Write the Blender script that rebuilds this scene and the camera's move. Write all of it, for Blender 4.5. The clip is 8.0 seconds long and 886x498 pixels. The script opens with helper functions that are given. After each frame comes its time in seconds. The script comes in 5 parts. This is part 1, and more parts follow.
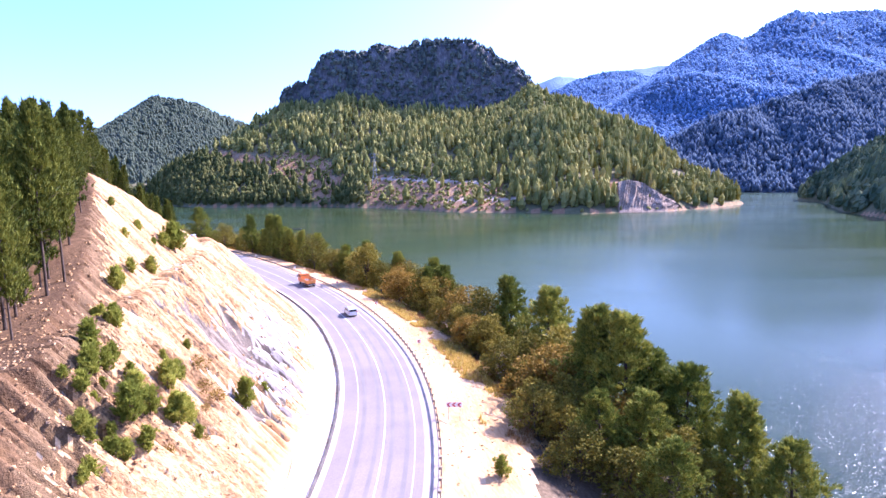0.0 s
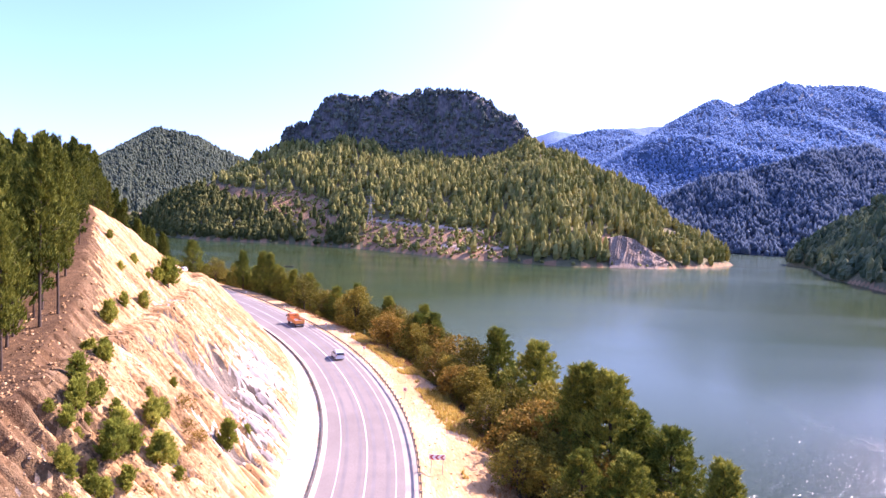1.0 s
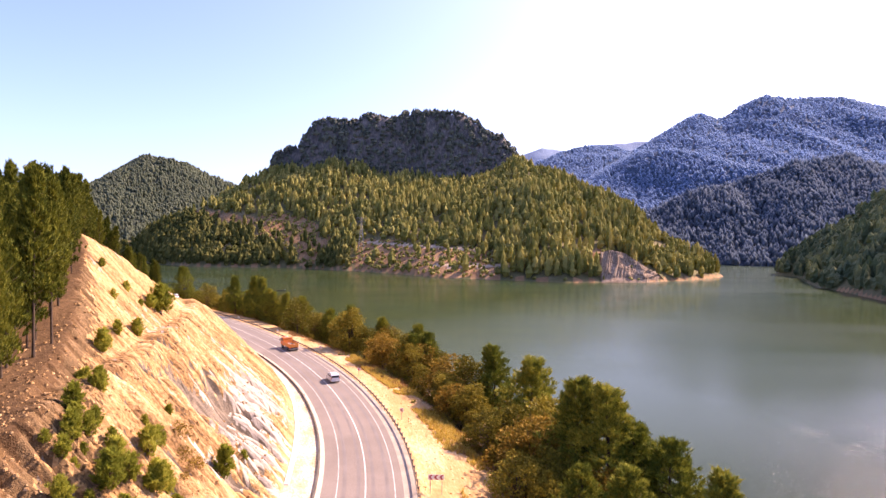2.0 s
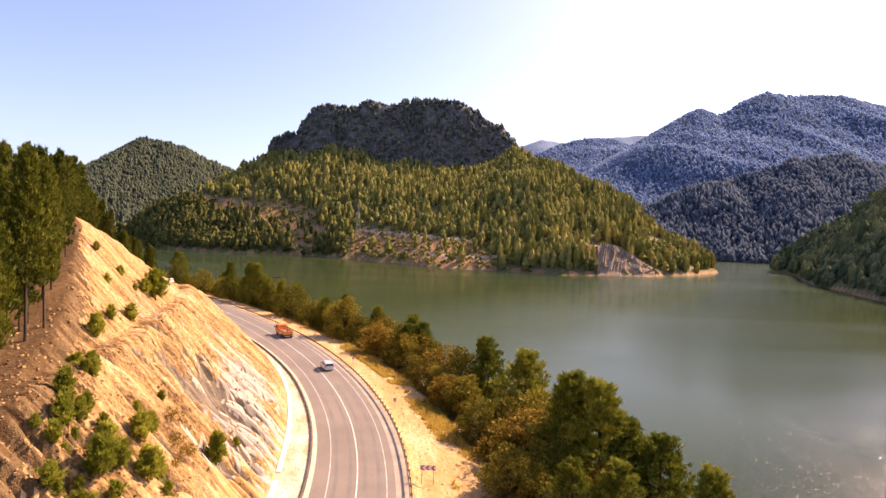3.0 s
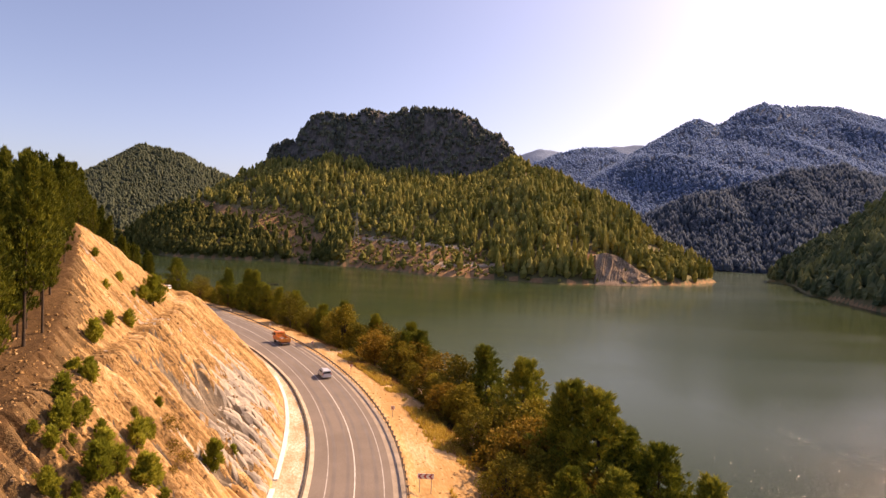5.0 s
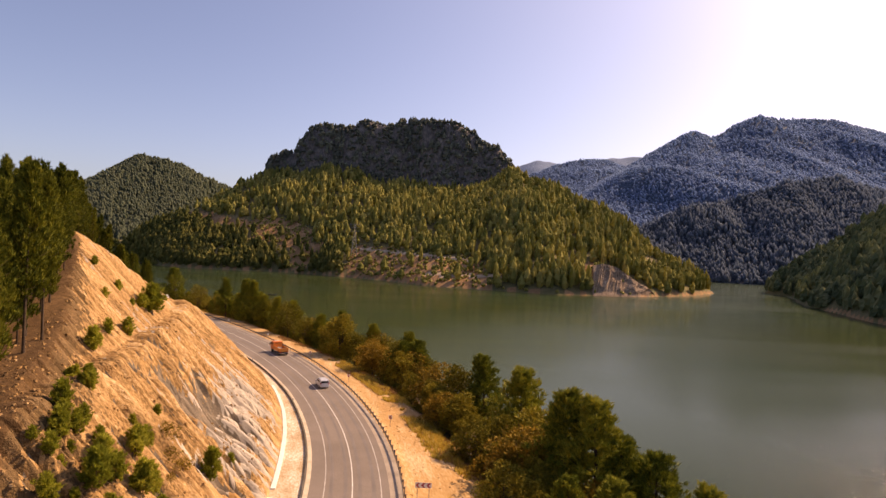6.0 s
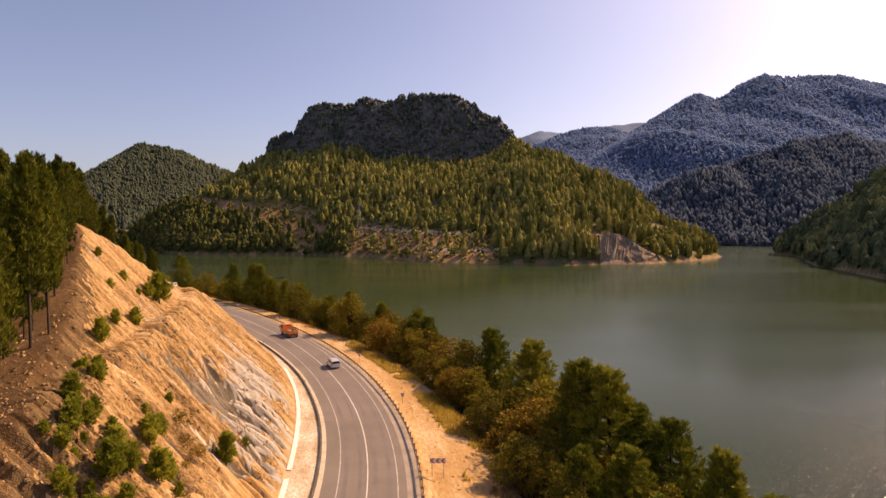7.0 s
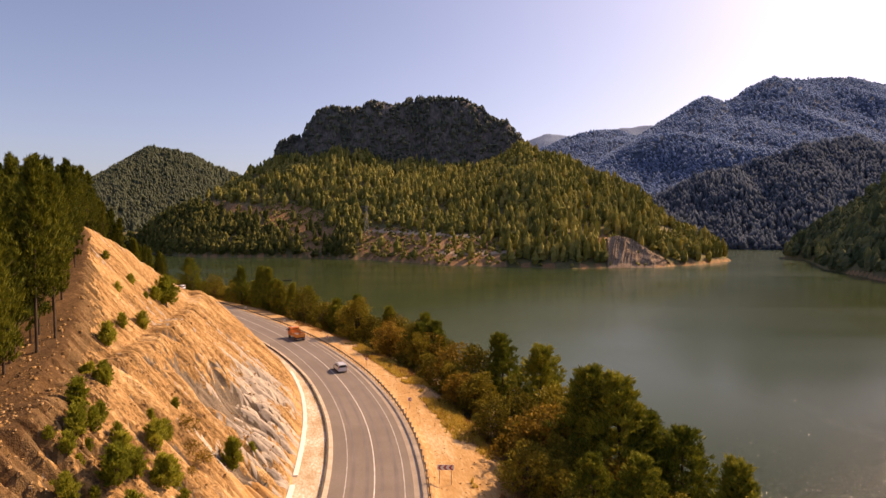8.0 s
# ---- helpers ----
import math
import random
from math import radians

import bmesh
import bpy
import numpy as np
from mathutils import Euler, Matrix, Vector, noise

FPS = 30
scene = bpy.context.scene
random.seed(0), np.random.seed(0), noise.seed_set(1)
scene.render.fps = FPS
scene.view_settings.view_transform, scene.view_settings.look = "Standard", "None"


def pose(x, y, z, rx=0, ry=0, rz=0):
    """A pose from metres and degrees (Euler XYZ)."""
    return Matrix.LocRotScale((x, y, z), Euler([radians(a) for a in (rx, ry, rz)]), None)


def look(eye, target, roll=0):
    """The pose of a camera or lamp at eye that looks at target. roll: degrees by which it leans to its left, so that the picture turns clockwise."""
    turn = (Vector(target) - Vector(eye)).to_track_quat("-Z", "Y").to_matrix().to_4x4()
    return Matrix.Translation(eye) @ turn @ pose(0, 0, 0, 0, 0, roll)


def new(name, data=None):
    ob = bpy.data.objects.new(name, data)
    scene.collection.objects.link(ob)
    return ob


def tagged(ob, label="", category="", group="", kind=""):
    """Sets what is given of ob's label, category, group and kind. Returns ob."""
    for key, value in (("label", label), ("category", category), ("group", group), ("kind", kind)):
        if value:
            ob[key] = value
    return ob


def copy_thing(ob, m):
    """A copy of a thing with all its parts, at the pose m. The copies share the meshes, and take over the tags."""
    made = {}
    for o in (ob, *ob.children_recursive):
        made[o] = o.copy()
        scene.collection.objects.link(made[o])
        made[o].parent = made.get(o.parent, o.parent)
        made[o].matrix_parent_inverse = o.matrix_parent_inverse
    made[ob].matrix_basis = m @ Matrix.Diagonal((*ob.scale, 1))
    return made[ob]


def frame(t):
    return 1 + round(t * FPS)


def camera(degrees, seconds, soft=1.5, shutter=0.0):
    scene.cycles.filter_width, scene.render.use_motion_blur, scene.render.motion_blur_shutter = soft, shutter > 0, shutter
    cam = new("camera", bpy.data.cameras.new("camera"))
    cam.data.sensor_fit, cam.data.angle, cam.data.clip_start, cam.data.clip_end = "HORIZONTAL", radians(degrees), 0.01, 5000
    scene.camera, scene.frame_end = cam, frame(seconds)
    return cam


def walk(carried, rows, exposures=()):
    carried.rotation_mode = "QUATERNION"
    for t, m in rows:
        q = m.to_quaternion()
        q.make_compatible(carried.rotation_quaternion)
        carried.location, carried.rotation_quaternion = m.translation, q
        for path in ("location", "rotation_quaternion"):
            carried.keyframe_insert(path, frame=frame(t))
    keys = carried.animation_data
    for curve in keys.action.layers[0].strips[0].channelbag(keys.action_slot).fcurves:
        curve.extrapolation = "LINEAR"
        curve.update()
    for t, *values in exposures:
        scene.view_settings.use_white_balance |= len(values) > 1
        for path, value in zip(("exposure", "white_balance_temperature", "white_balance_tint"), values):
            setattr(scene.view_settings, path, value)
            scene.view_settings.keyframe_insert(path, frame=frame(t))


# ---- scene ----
cam = camera(76.2, 8.0)
# seconds, x, y, z, pitch, roll, yaw
ROWS = [
    (0.0, 0.21, 1.13, 37.06, -7.74, 1.03, 1.39),
    (0.5, 0.12, 1.27, 37.49, -7.49, -0.69, 1.24),
    (1.0, 0.06, 0.03, 37.90, -3.20, -2.16, 0.84),
    (1.5, -0.07, -0.58, 37.74, -1.16, -0.11, 0.03),
    (3.0, -0.06, -0.25, 38.01, -2.23, -1.85, -0.36),
    (3.5, 0.10, -0.20, 37.80, -3.07, -0.17, -0.46),
    (4.0, 0.00, -0.00, 38.00, -2.52, 0.00, -0.00),
    (4.5, -0.14, -0.10, 38.05, -2.08, -1.79, -0.17),
    (6.0, -0.22, -0.86, 37.73, -0.28, -2.30, -0.77),
    (6.5, -0.23, -0.12, 38.03, -1.74, -1.03, -0.37),
    (7.0, -0.07, -0.07, 37.74, -2.75, 0.28, -0.26),
    (7.5, -0.35, 0.24, 37.85, -2.11, 0.06, -0.04),
    (8.0, -0.18, 0.57, 37.89, -2.47, 0.18, 0.47),
]
EXPOSURES = [(0.0, 1.84, 4550, 37), (1.0, 1.68, 5100, 44), (1.5, 1.54, 5650, 43), (3.0, 1.13, 7000, 32), (4.5, 0.76, 7600, 32), (6.0, 0.40, 7850, 31), (7.0, 0.30, 7850, 31), (8.0, 0.36, 7850, 31)]
walk(cam, [(t, pose(x, y, z, 90 + pitch, roll, yaw)) for t, x, y, z, pitch, roll, yaw in ROWS], EXPOSURES)

# ---- light: clear sky, one sun ahead and to the right ----
SUN_AZ, SUN_EL = 58.0, 41.0          # degrees from +y towards +x, and above the horizon
world = bpy.data.worlds.new("sky")
scene.world = world
world.use_nodes = True
wn = world.node_tree.nodes
sky = wn.new("ShaderNodeTexSky")
sky.sky_type = "NISHITA"
sky.sun_disc = False
sky.sun_elevation, sky.sun_rotation = radians(SUN_EL), radians(SUN_AZ)
sky.air_density, sky.dust_density, sky.ozone_density = 0.8, 2.0, 3.0
wn["Background"].inputs["Strength"].default_value = 0.136
world.node_tree.links.new(sky.outputs["Color"], wn["Background"].inputs["Color"])
sun_data = bpy.data.lights.new("sun", "SUN")
sun_data.energy, sun_data.angle, sun_data.color = 5.0, radians(0.55), (1.0, 0.81, 0.53)
sun = new("sun", sun_data)
_az, _el = radians(SUN_AZ), radians(SUN_EL)
sun.matrix_world = look((0, 0, 200), Vector((0, 0, 200)) - Vector((math.sin(_az) * math.cos(_el), math.cos(_az) * math.cos(_el), math.sin(_el))))

# ---- materials ----
def material(name, colours, scale=1.0, rough=0.9, fine=8.0, bump=0.3, bump_scale=12.0, island=0.0, per_object=0.0, metal=0.0, stretch=(1, 1, 1), contrast=0.5, leaf=0.0, local=False, turn=0.0):
    """A surface whose colour wanders between the given colours at a large and a small scale (metres)."""
    m = bpy.data.materials.new(name)
    m.use_nodes = True
    n, l = m.node_tree.nodes, m.node_tree.links
    b = n["Principled BSDF"]
    b.inputs["Roughness"].default_value, b.inputs["Metallic"].default_value = rough, metal
    if rough > 0.8:
        b.inputs["Specular IOR Level"].default_value = 0.2
    geo = n.new("ShaderNodeNewGeometry")
    place = geo.outputs["Position"]
    if local:
        place = n.new("ShaderNodeTexCoord").outputs["Object"]
    mp = n.new("ShaderNodeMapping")
    mp.inputs["Scale"].default_value = stretch
    if turn:
        first = n.new("ShaderNodeMapping")
        first.inputs["Rotation"].default_value = (0, 0, turn)
        l.new(place, first.inputs["Vector"])
        place = first.outputs["Vector"]
    l.new(place, mp.inputs["Vector"])
    big, small = n.new("ShaderNodeTexNoise"), n.new("ShaderNodeTexNoise")
    big.inputs["Scale"].default_value, small.inputs["Scale"].default_value = 1.0 / scale, fine / scale
    big.inputs["Detail"].default_value, small.inputs["Detail"].default_value = 5.0, 4.0
    for t in (big, small):
        l.new(mp.outputs["Vector"], t.inputs["Vector"])
    mix = n.new("ShaderNodeMath")
    mix.operation = "MULTIPLY_ADD"
    mix.inputs[1].default_value = 0.5
    half = n.new("ShaderNodeMath")
    half.operation = "MULTIPLY"
    half.inputs[1].default_value = 0.5
    l.new(small.outputs["Fac"], half.inputs[0])
    l.new(big.outputs["Fac"], mix.inputs[0])
    l.new(half.outputs[0], mix.inputs[2])
    value = mix.outputs[0]
    for amount, source in ((island, geo.outputs["Random Per Island"]), (per_object, n.new("ShaderNodeObjectInfo").outputs["Random"])):
        if amount:
            off = n.new("ShaderNodeMath")
            off.operation = "MULTIPLY_ADD"
            off.inputs[1].default_value = amount
            add = n.new("ShaderNodeMath")
            add.operation = "SUBTRACT"
            add.inputs[1].default_value = amount / 2
            l.new(source, off.inputs[0])
            l.new(value, off.inputs[2])
            l.new(off.outputs[0], add.inputs[0])
            value = add.outputs[0]
    ramp = n.new("ShaderNodeValToRGB")
    lo, hi = 0.5 - contrast / 3, 0.5 + contrast / 3
    e = ramp.color_ramp.elements
    while len(e) < len(colours):
        e.new(0.5)
    for i, c in enumerate(colours):
        e[i].position = lo + (hi - lo) * i / max(1, len(colours) - 1)
    for i, c in enumerate(colours):
        e[i].color = (*c, 1)
    l.new(value, ramp.inputs["Fac"])
    l.new(ramp.outputs["Color"], b.inputs["Base Color"])
    if bump:
        bt, bn = n.new("ShaderNodeTexNoise"), n.new("ShaderNodeBump")
        bt.inputs["Scale"].default_value, bt.inputs["Detail"].default_value = bump_scale / scale, 6.0
        bn.inputs["Strength"].default_value, bn.inputs["Distance"].default_value = bump, 0.4 * scale / bump_scale * 4
        l.new(mp.outputs["Vector"], bt.inputs["Vector"])
        l.new(bt.outputs["Fac"], bn.inputs["Height"])
        l.new(bn.outputs["Normal"], b.inputs["Normal"])
    if leaf:
        out = n["Material Output"]
        tr, ms = n.new("ShaderNodeBsdfTranslucent"), n.new("ShaderNodeMixShader")
        b.inputs["Specular IOR Level"].default_value = 0.12
        ms.inputs["Fac"].default_value = leaf
        l.new(ramp.outputs["Color"], tr.inputs["Color"])
        l.new(b.outputs["BSDF"], ms.inputs[1])
        l.new(tr.outputs["BSDF"], ms.inputs[2])
        l.new(ms.outputs["Shader"], out.inputs["Surface"])
    return m


M_ASPHALT = material("asphalt", [(0.162, 0.132, 0.110), (0.194, 0.159, 0.133), (0.23, 0.19, 0.16)], 6.0, 0.85, 40, 0.15, 200)
M_TYRE = material("tyre_polished_asphalt", [(0.128, 0.105, 0.089), (0.155, 0.128, 0.108), (0.19, 0.157, 0.133)], 3.0, 0.7, 30, 0.1, 200)
M_PAINT = material("road_paint", [(0.34, 0.32, 0.29), (0.58, 0.56, 0.52), (0.68, 0.66, 0.62)], 0.8, 0.7, 10, 0.1, 60)
M_PAINT_WORN = material("worn_road_paint", [(0.22, 0.195, 0.175), (0.40, 0.37, 0.34), (0.55, 0.52, 0.48)], 1.2, 0.8, 10, 0.1, 60)
M_CONCRETE = material("concrete", [(0.34, 0.23, 0.12), (0.46, 0.34, 0.21), (0.56, 0.46, 0.34), (0.76, 0.69, 0.59)], 1.6, 0.85, 7, 0.2, 30, stretch=(1, 0.4, 1), turn=-0.25, contrast=0.5)
# kerb tone, dark for the shade along its face; the boat's hull shares it
M_CONCRETE_DARK = material("dark_concrete", [(0.06, 0.05, 0.04), (0.17, 0.14, 0.11)], 1.5, 0.9, 10, 0.3, 30)
M_GUTTER = material("dusty_gutter_concrete", [(0.36, 0.28, 0.19), (0.52, 0.42, 0.31), (0.66, 0.56, 0.44)], 1.4, 0.9, 9, 0.2, 30, contrast=0.6)
M_CHANNEL = material("white_concrete", [(0.60, 0.56, 0.50), (0.76, 0.73, 0.68)], 2.0, 0.8, 12, 0.1, 30)
M_ROCK = material("pale_marl_rock", [(0.103, 0.063, 0.030), (0.268, 0.152, 0.059), (0.381, 0.223, 0.090), (0.474, 0.294, 0.131), (0.577, 0.408, 0.221)], 2.6, 0.95, 16, 1.0, 26, stretch=(0.35, 1, 0.35), turn=-0.26, contrast=0.45)
M_ROCK_GREY = material("grey_marl_rock", [(0.19, 0.165, 0.14), (0.34, 0.29, 0.235), (0.45, 0.385, 0.31), (0.56, 0.48, 0.385)], 2.2, 0.95, 10, 0.8, 24, stretch=(0.22, 1, 0.22), turn=-0.26, contrast=0.55)
M_SCREE = material("brown_scree", [(0.067, 0.040, 0.018), (0.149, 0.090, 0.039), (0.268, 0.166, 0.082)], 3.0, 0.95, 12, 0.8, 30, contrast=0.7)
# rock darkened to paint the shade inside the gullies
M_GULLY_SHADE = material("gully_shade_rock", [(0.11, 0.088, 0.066), (0.18, 0.14, 0.10), (0.27, 0.205, 0.145)], 2.0, 0.95, 9, 0.6, 20)
M_DUST = material("dusty_asphalt", [(0.24, 0.19, 0.15), (0.33, 0.27, 0.215), (0.43, 0.355, 0.28)], 2.5, 0.9, 20, 0.15, 80, stretch=(1, 1, 1))
M_SAND = material("orange_clay", [(0.350, 0.180, 0.061), (0.453, 0.257, 0.098), (0.474, 0.314, 0.164)], 3.0, 0.95, 9, 0.4, 30)
M_GRAVEL = material("pale_gravel", [(0.350, 0.180, 0.061), (0.474, 0.285, 0.119), (0.659, 0.484, 0.295)], 2.2, 0.95, 10, 0.5, 40, stretch=(1, 0.22, 1), turn=-0.25, contrast=0.6)
M_DRY_GRASS = material("dry_grass_ground", [(0.24, 0.12, 0.04), (0.36, 0.20, 0.07), (0.48, 0.34, 0.18)], 3.0, 0.95, 14, 0.5, 40)
M_FLOOR = material("forest_floor", [(0.062, 0.033, 0.013), (0.113, 0.062, 0.025), (0.180, 0.104, 0.046)], 4.0, 0.95, 12, 0.6, 30)
M_BANK = material("bank_soil", [(0.06, 0.04, 0.022), (0.12, 0.08, 0.042), (0.19, 0.13, 0.075)], 4.0, 0.95, 12, 0.5, 30)
M_HILL = material("hill_soil", [(0.09, 0.09, 0.035), (0.15, 0.13, 0.055), (0.21, 0.16, 0.085)], 30.0, 0.95, 12, 0.5, 20)
M_HILL_DIRT = material("red_hill_soil", [(0.15, 0.08, 0.038), (0.32, 0.18, 0.085), (0.47, 0.30, 0.17)], 16.0, 0.95, 10, 0.6, 20, contrast=0.8)
# far ground: haze blue, and the shade between crowns, put into the colour
M_HILL_FAR = material("haze_blue_far_scrub", [(0.045, 0.068, 0.105), (0.06, 0.085, 0.128), (0.075, 0.102, 0.15)], 70.0, 0.95, 6, 0.4, 9, contrast=0.9)
# ground behind the inlet: blue haze and shade under the trees in its colour
M_HILL_MID = material("haze_blue_mid_scrub", [(0.024, 0.034, 0.05), (0.032, 0.044, 0.063), (0.04, 0.054, 0.076)], 45.0, 0.95, 6, 0.5, 9, contrast=0.9)
# left hill's ground: grey-green, darkened for the shade between crowns
M_HILL_LEFT = material("gap_shade_left_scrub", [(0.03, 0.038, 0.025), (0.042, 0.052, 0.034), (0.055, 0.066, 0.043)], 45.0, 0.95, 6, 0.5, 9, contrast=0.9)
M_SCARP = material("gullied_scarp_rock", [(0.11, 0.075, 0.05), (0.24, 0.165, 0.11), (0.36, 0.26, 0.18), (0.46, 0.35, 0.26)], 9.0, 0.95, 8, 0.6, 12, stretch=(1, 1, 0.3), contrast=0.6)
# last range: the blue of distance haze put into the base colour
M_HILL_LAST = material("haze_blue_last_scrub", [(0.115, 0.165, 0.26), (0.135, 0.19, 0.29), (0.155, 0.215, 0.32)], 120.0, 0.95, 6, 0.3, 9, contrast=0.9)
M_TRACK = material("dirt_track", [(0.42, 0.30, 0.20), (0.55, 0.42, 0.30)], 10.0, 0.95, 10, 0.2, 20)
M_CLIFF = material("dark_cliff_rock", [(0.06, 0.056, 0.054), (0.12, 0.11, 0.104), (0.22, 0.195, 0.175)], 30.0, 0.95, 8, 0.8, 14, stretch=(1, 1, 0.35))
M_PINE = material("pine_needles", [(0.095, 0.118, 0.013), (0.205, 0.21, 0.022), (0.345, 0.315, 0.035)], 2.5, 0.75, 6, 0, island=0.35, per_object=0.3, leaf=0.2, local=True)
# pine needles darkened: the shade of the hill wood put into their colour
M_PINE_SHADED = material("shaded_pine_needles", [(0.038, 0.052, 0.006), (0.088, 0.10, 0.010), (0.18, 0.178, 0.018)], 2.5, 0.75, 6, 0, island=0.35, per_object=0.3, leaf=0.25, local=True)
M_BUSH = material("young_pine_needles", [(0.18, 0.195, 0.02), (0.28, 0.285, 0.03), (0.42, 0.40, 0.055)], 1.5, 0.75, 6, 0, island=0.35, per_object=0.3, leaf=0.5, local=True)
M_OAK = material("oak_leaves", [(0.10, 0.090, 0.010), (0.18, 0.150, 0.016), (0.275, 0.215, 0.024)], 2.5, 0.8, 6, 0, island=0.35, per_object=0.3, leaf=0.25, local=True)
M_RUST = material("autumn_leaves", [(0.15, 0.10, 0.013), (0.235, 0.152, 0.019), (0.32, 0.195, 0.026)], 2.5, 0.8, 6, 0, island=0.3, per_object=0.25, leaf=0.25, local=True)
M_BARK = material("pine_bark", [(0.05, 0.035, 0.025), (0.11, 0.075, 0.05)], 0.5, 0.95, 8, 0.6, 10, local=True)
M_WOODS = material("far_pine_woods", [(0.205, 0.207, 0.055), (0.32, 0.30, 0.082), (0.43, 0.38, 0.118)], 40.0, 0.9, 8, 0, island=0.45, leaf=0.5)
# the upper woods' olive at about half its brightness
M_WOODS_LOW = material("darker_pine_woods", [(0.10, 0.11, 0.03), (0.155, 0.155, 0.042), (0.22, 0.205, 0.06)], 40.0, 0.9, 8, 0, island=0.5, leaf=0.5)
# woods behind the inlet: haze lifts this base colour towards blue
M_WOODS_MID_HAZE = material("haze_blue_mid_woods", [(0.17, 0.22, 0.285), (0.205, 0.255, 0.32), (0.24, 0.285, 0.345)], 40.0, 0.9, 8, 0, island=0.3, leaf=0.65)
# left hill's woods: the greying of haze is put into the colour
M_WOODS_HAZY = material("haze_grey_left_woods", [(0.145, 0.175, 0.12), (0.18, 0.21, 0.14), (0.22, 0.245, 0.16)], 40.0, 0.9, 8, 0, island=0.35, leaf=0.65)
# far woods: haze put into the needle colour as a pale blue
M_WOODS_BLUE = material("haze_blue_far_woods", [(0.31, 0.405, 0.57), (0.34, 0.44, 0.61), (0.37, 0.475, 0.65)], 60.0, 0.9, 8, 0, island=0.2, leaf=0.65)
M_WOODS_EAST = material("green_pine_woods", [(0.125, 0.16, 0.085), (0.185, 0.215, 0.11), (0.25, 0.265, 0.13)], 40.0, 0.9, 8, 0, island=0.6, leaf=0.5)
M_SCRUB = material("dark_cliff_scrub", [(0.052, 0.060, 0.048), (0.082, 0.092, 0.07), (0.12, 0.128, 0.09)], 30.0, 0.9, 8, 0, island=0.4)
M_STEEL = material("galvanised_steel", [(0.20, 0.185, 0.17), (0.34, 0.32, 0.30)], 1.0, 0.6, 10, 0.05, 30, metal=0.3)
# beam steel: the shade on its road side is put into this dark colour
M_BEAM = material("shade_dark_steel", [(0.085, 0.07, 0.058), (0.15, 0.125, 0.105)], 0.8, 0.7, 10, 0.05, 30, metal=0.1)
M_RUSTY = material("weathered_steel_post", [(0.16, 0.12, 0.09), (0.32, 0.26, 0.21)], 0.6, 0.8, 10, 0.1, 30, metal=0.2)

# lake water: dark green body, small wind ripples
M_WATER = bpy.data.materials.new("lake_water")
M_WATER.use_nodes = True
_n, _l = M_WATER.node_tree.nodes, M_WATER.node_tree.links
_b = _n["Principled BSDF"]
_b.inputs["Roughness"].default_value, _b.inputs["IOR"].default_value = 0.05, 1.30
_b.inputs["Specular IOR Level"].default_value = 0.09
_geo = _n.new("ShaderNodeNewGeometry")
_body = _n.new("ShaderNodeTexNoise")
_body.inputs["Scale"].default_value = 0.006
_ramp = _n.new("ShaderNodeValToRGB")
_ramp.color_ramp.elements[0].position, _ramp.color_ramp.elements[0].color = 0.35, (0.032, 0.044, 0.015, 1)
_ramp.color_ramp.elements[1].position, _ramp.color_ramp.elements[1].color = 0.65, (0.026, 0.043, 0.020, 1)
_l.new(_geo.outputs["Position"], _body.inputs["Vector"])
_l.new(_body.outputs["Fac"], _ramp.inputs["Fac"])
# paler lane out from the inlet: the sky's sheen put into the colour
_dot, _off, _abs, _fade, _sheen = _n.new("ShaderNodeVectorMath"), _n.new("ShaderNodeMath"), _n.new("ShaderNodeMath"), _n.new("ShaderNodeMapRange"), _n.new("ShaderNodeMix")
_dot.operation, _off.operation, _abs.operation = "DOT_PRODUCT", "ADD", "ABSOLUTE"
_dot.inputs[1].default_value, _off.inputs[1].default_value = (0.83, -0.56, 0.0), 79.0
_fade.interpolation_type, _sheen.data_type = "SMOOTHSTEP", "RGBA"
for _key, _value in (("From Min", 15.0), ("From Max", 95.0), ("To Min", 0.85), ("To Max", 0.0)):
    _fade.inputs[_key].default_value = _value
_sheen.inputs[7].default_value = (0.058, 0.081, 0.060, 1)
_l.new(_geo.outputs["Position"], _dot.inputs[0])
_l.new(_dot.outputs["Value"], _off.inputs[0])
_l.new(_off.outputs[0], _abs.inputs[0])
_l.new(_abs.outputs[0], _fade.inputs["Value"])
_l.new(_fade.outputs["Result"], _sheen.inputs[0])
_l.new(_ramp.outputs["Color"], _sheen.inputs[6])
_l.new(_sheen.outputs[2], _b.inputs["Base Color"])
_w1, _w2, _bp1, _bp2 = _n.new("ShaderNodeTexNoise"), _n.new("ShaderNodeTexNoise"), _n.new("ShaderNodeBump"), _n.new("ShaderNodeBump")
_w1.inputs["Scale"].default_value, _w1.inputs["Detail"].default_value = 3.4, 1.0
_w2.inputs["Scale"].default_value, _w2.inputs["Detail"].default_value = 0.9, 4.0
for _t in (_w1, _w2):
    _l.new(_geo.outputs["Position"], _t.inputs["Vector"])
_bp1.inputs["Strength"].default_value, _bp1.inputs["Distance"].default_value = 0.10, 0.05
_bp2.inputs["Strength"].default_value, _bp2.inputs["Distance"].default_value = 0.16, 0.10
_l.new(_w1.outputs["Fac"], _bp1.inputs["Height"])
_l.new(_w2.outputs["Fac"], _bp2.inputs["Height"])
_l.new(_bp2.outputs["Normal"], _bp1.inputs["Normal"])
_l.new(_bp1.outputs["Normal"], _b.inputs["Normal"])
# lanes of wind over the lake
_lane, _mpw, _rr = _n.new("ShaderNodeTexNoise"), _n.new("ShaderNodeMapping"), _n.new("ShaderNodeMapRange")
_mpw.inputs["Scale"].default_value, _mpw.inputs["Rotation"].default_value = (0.004, 0.016, 1.0), (0, 0, radians(25))
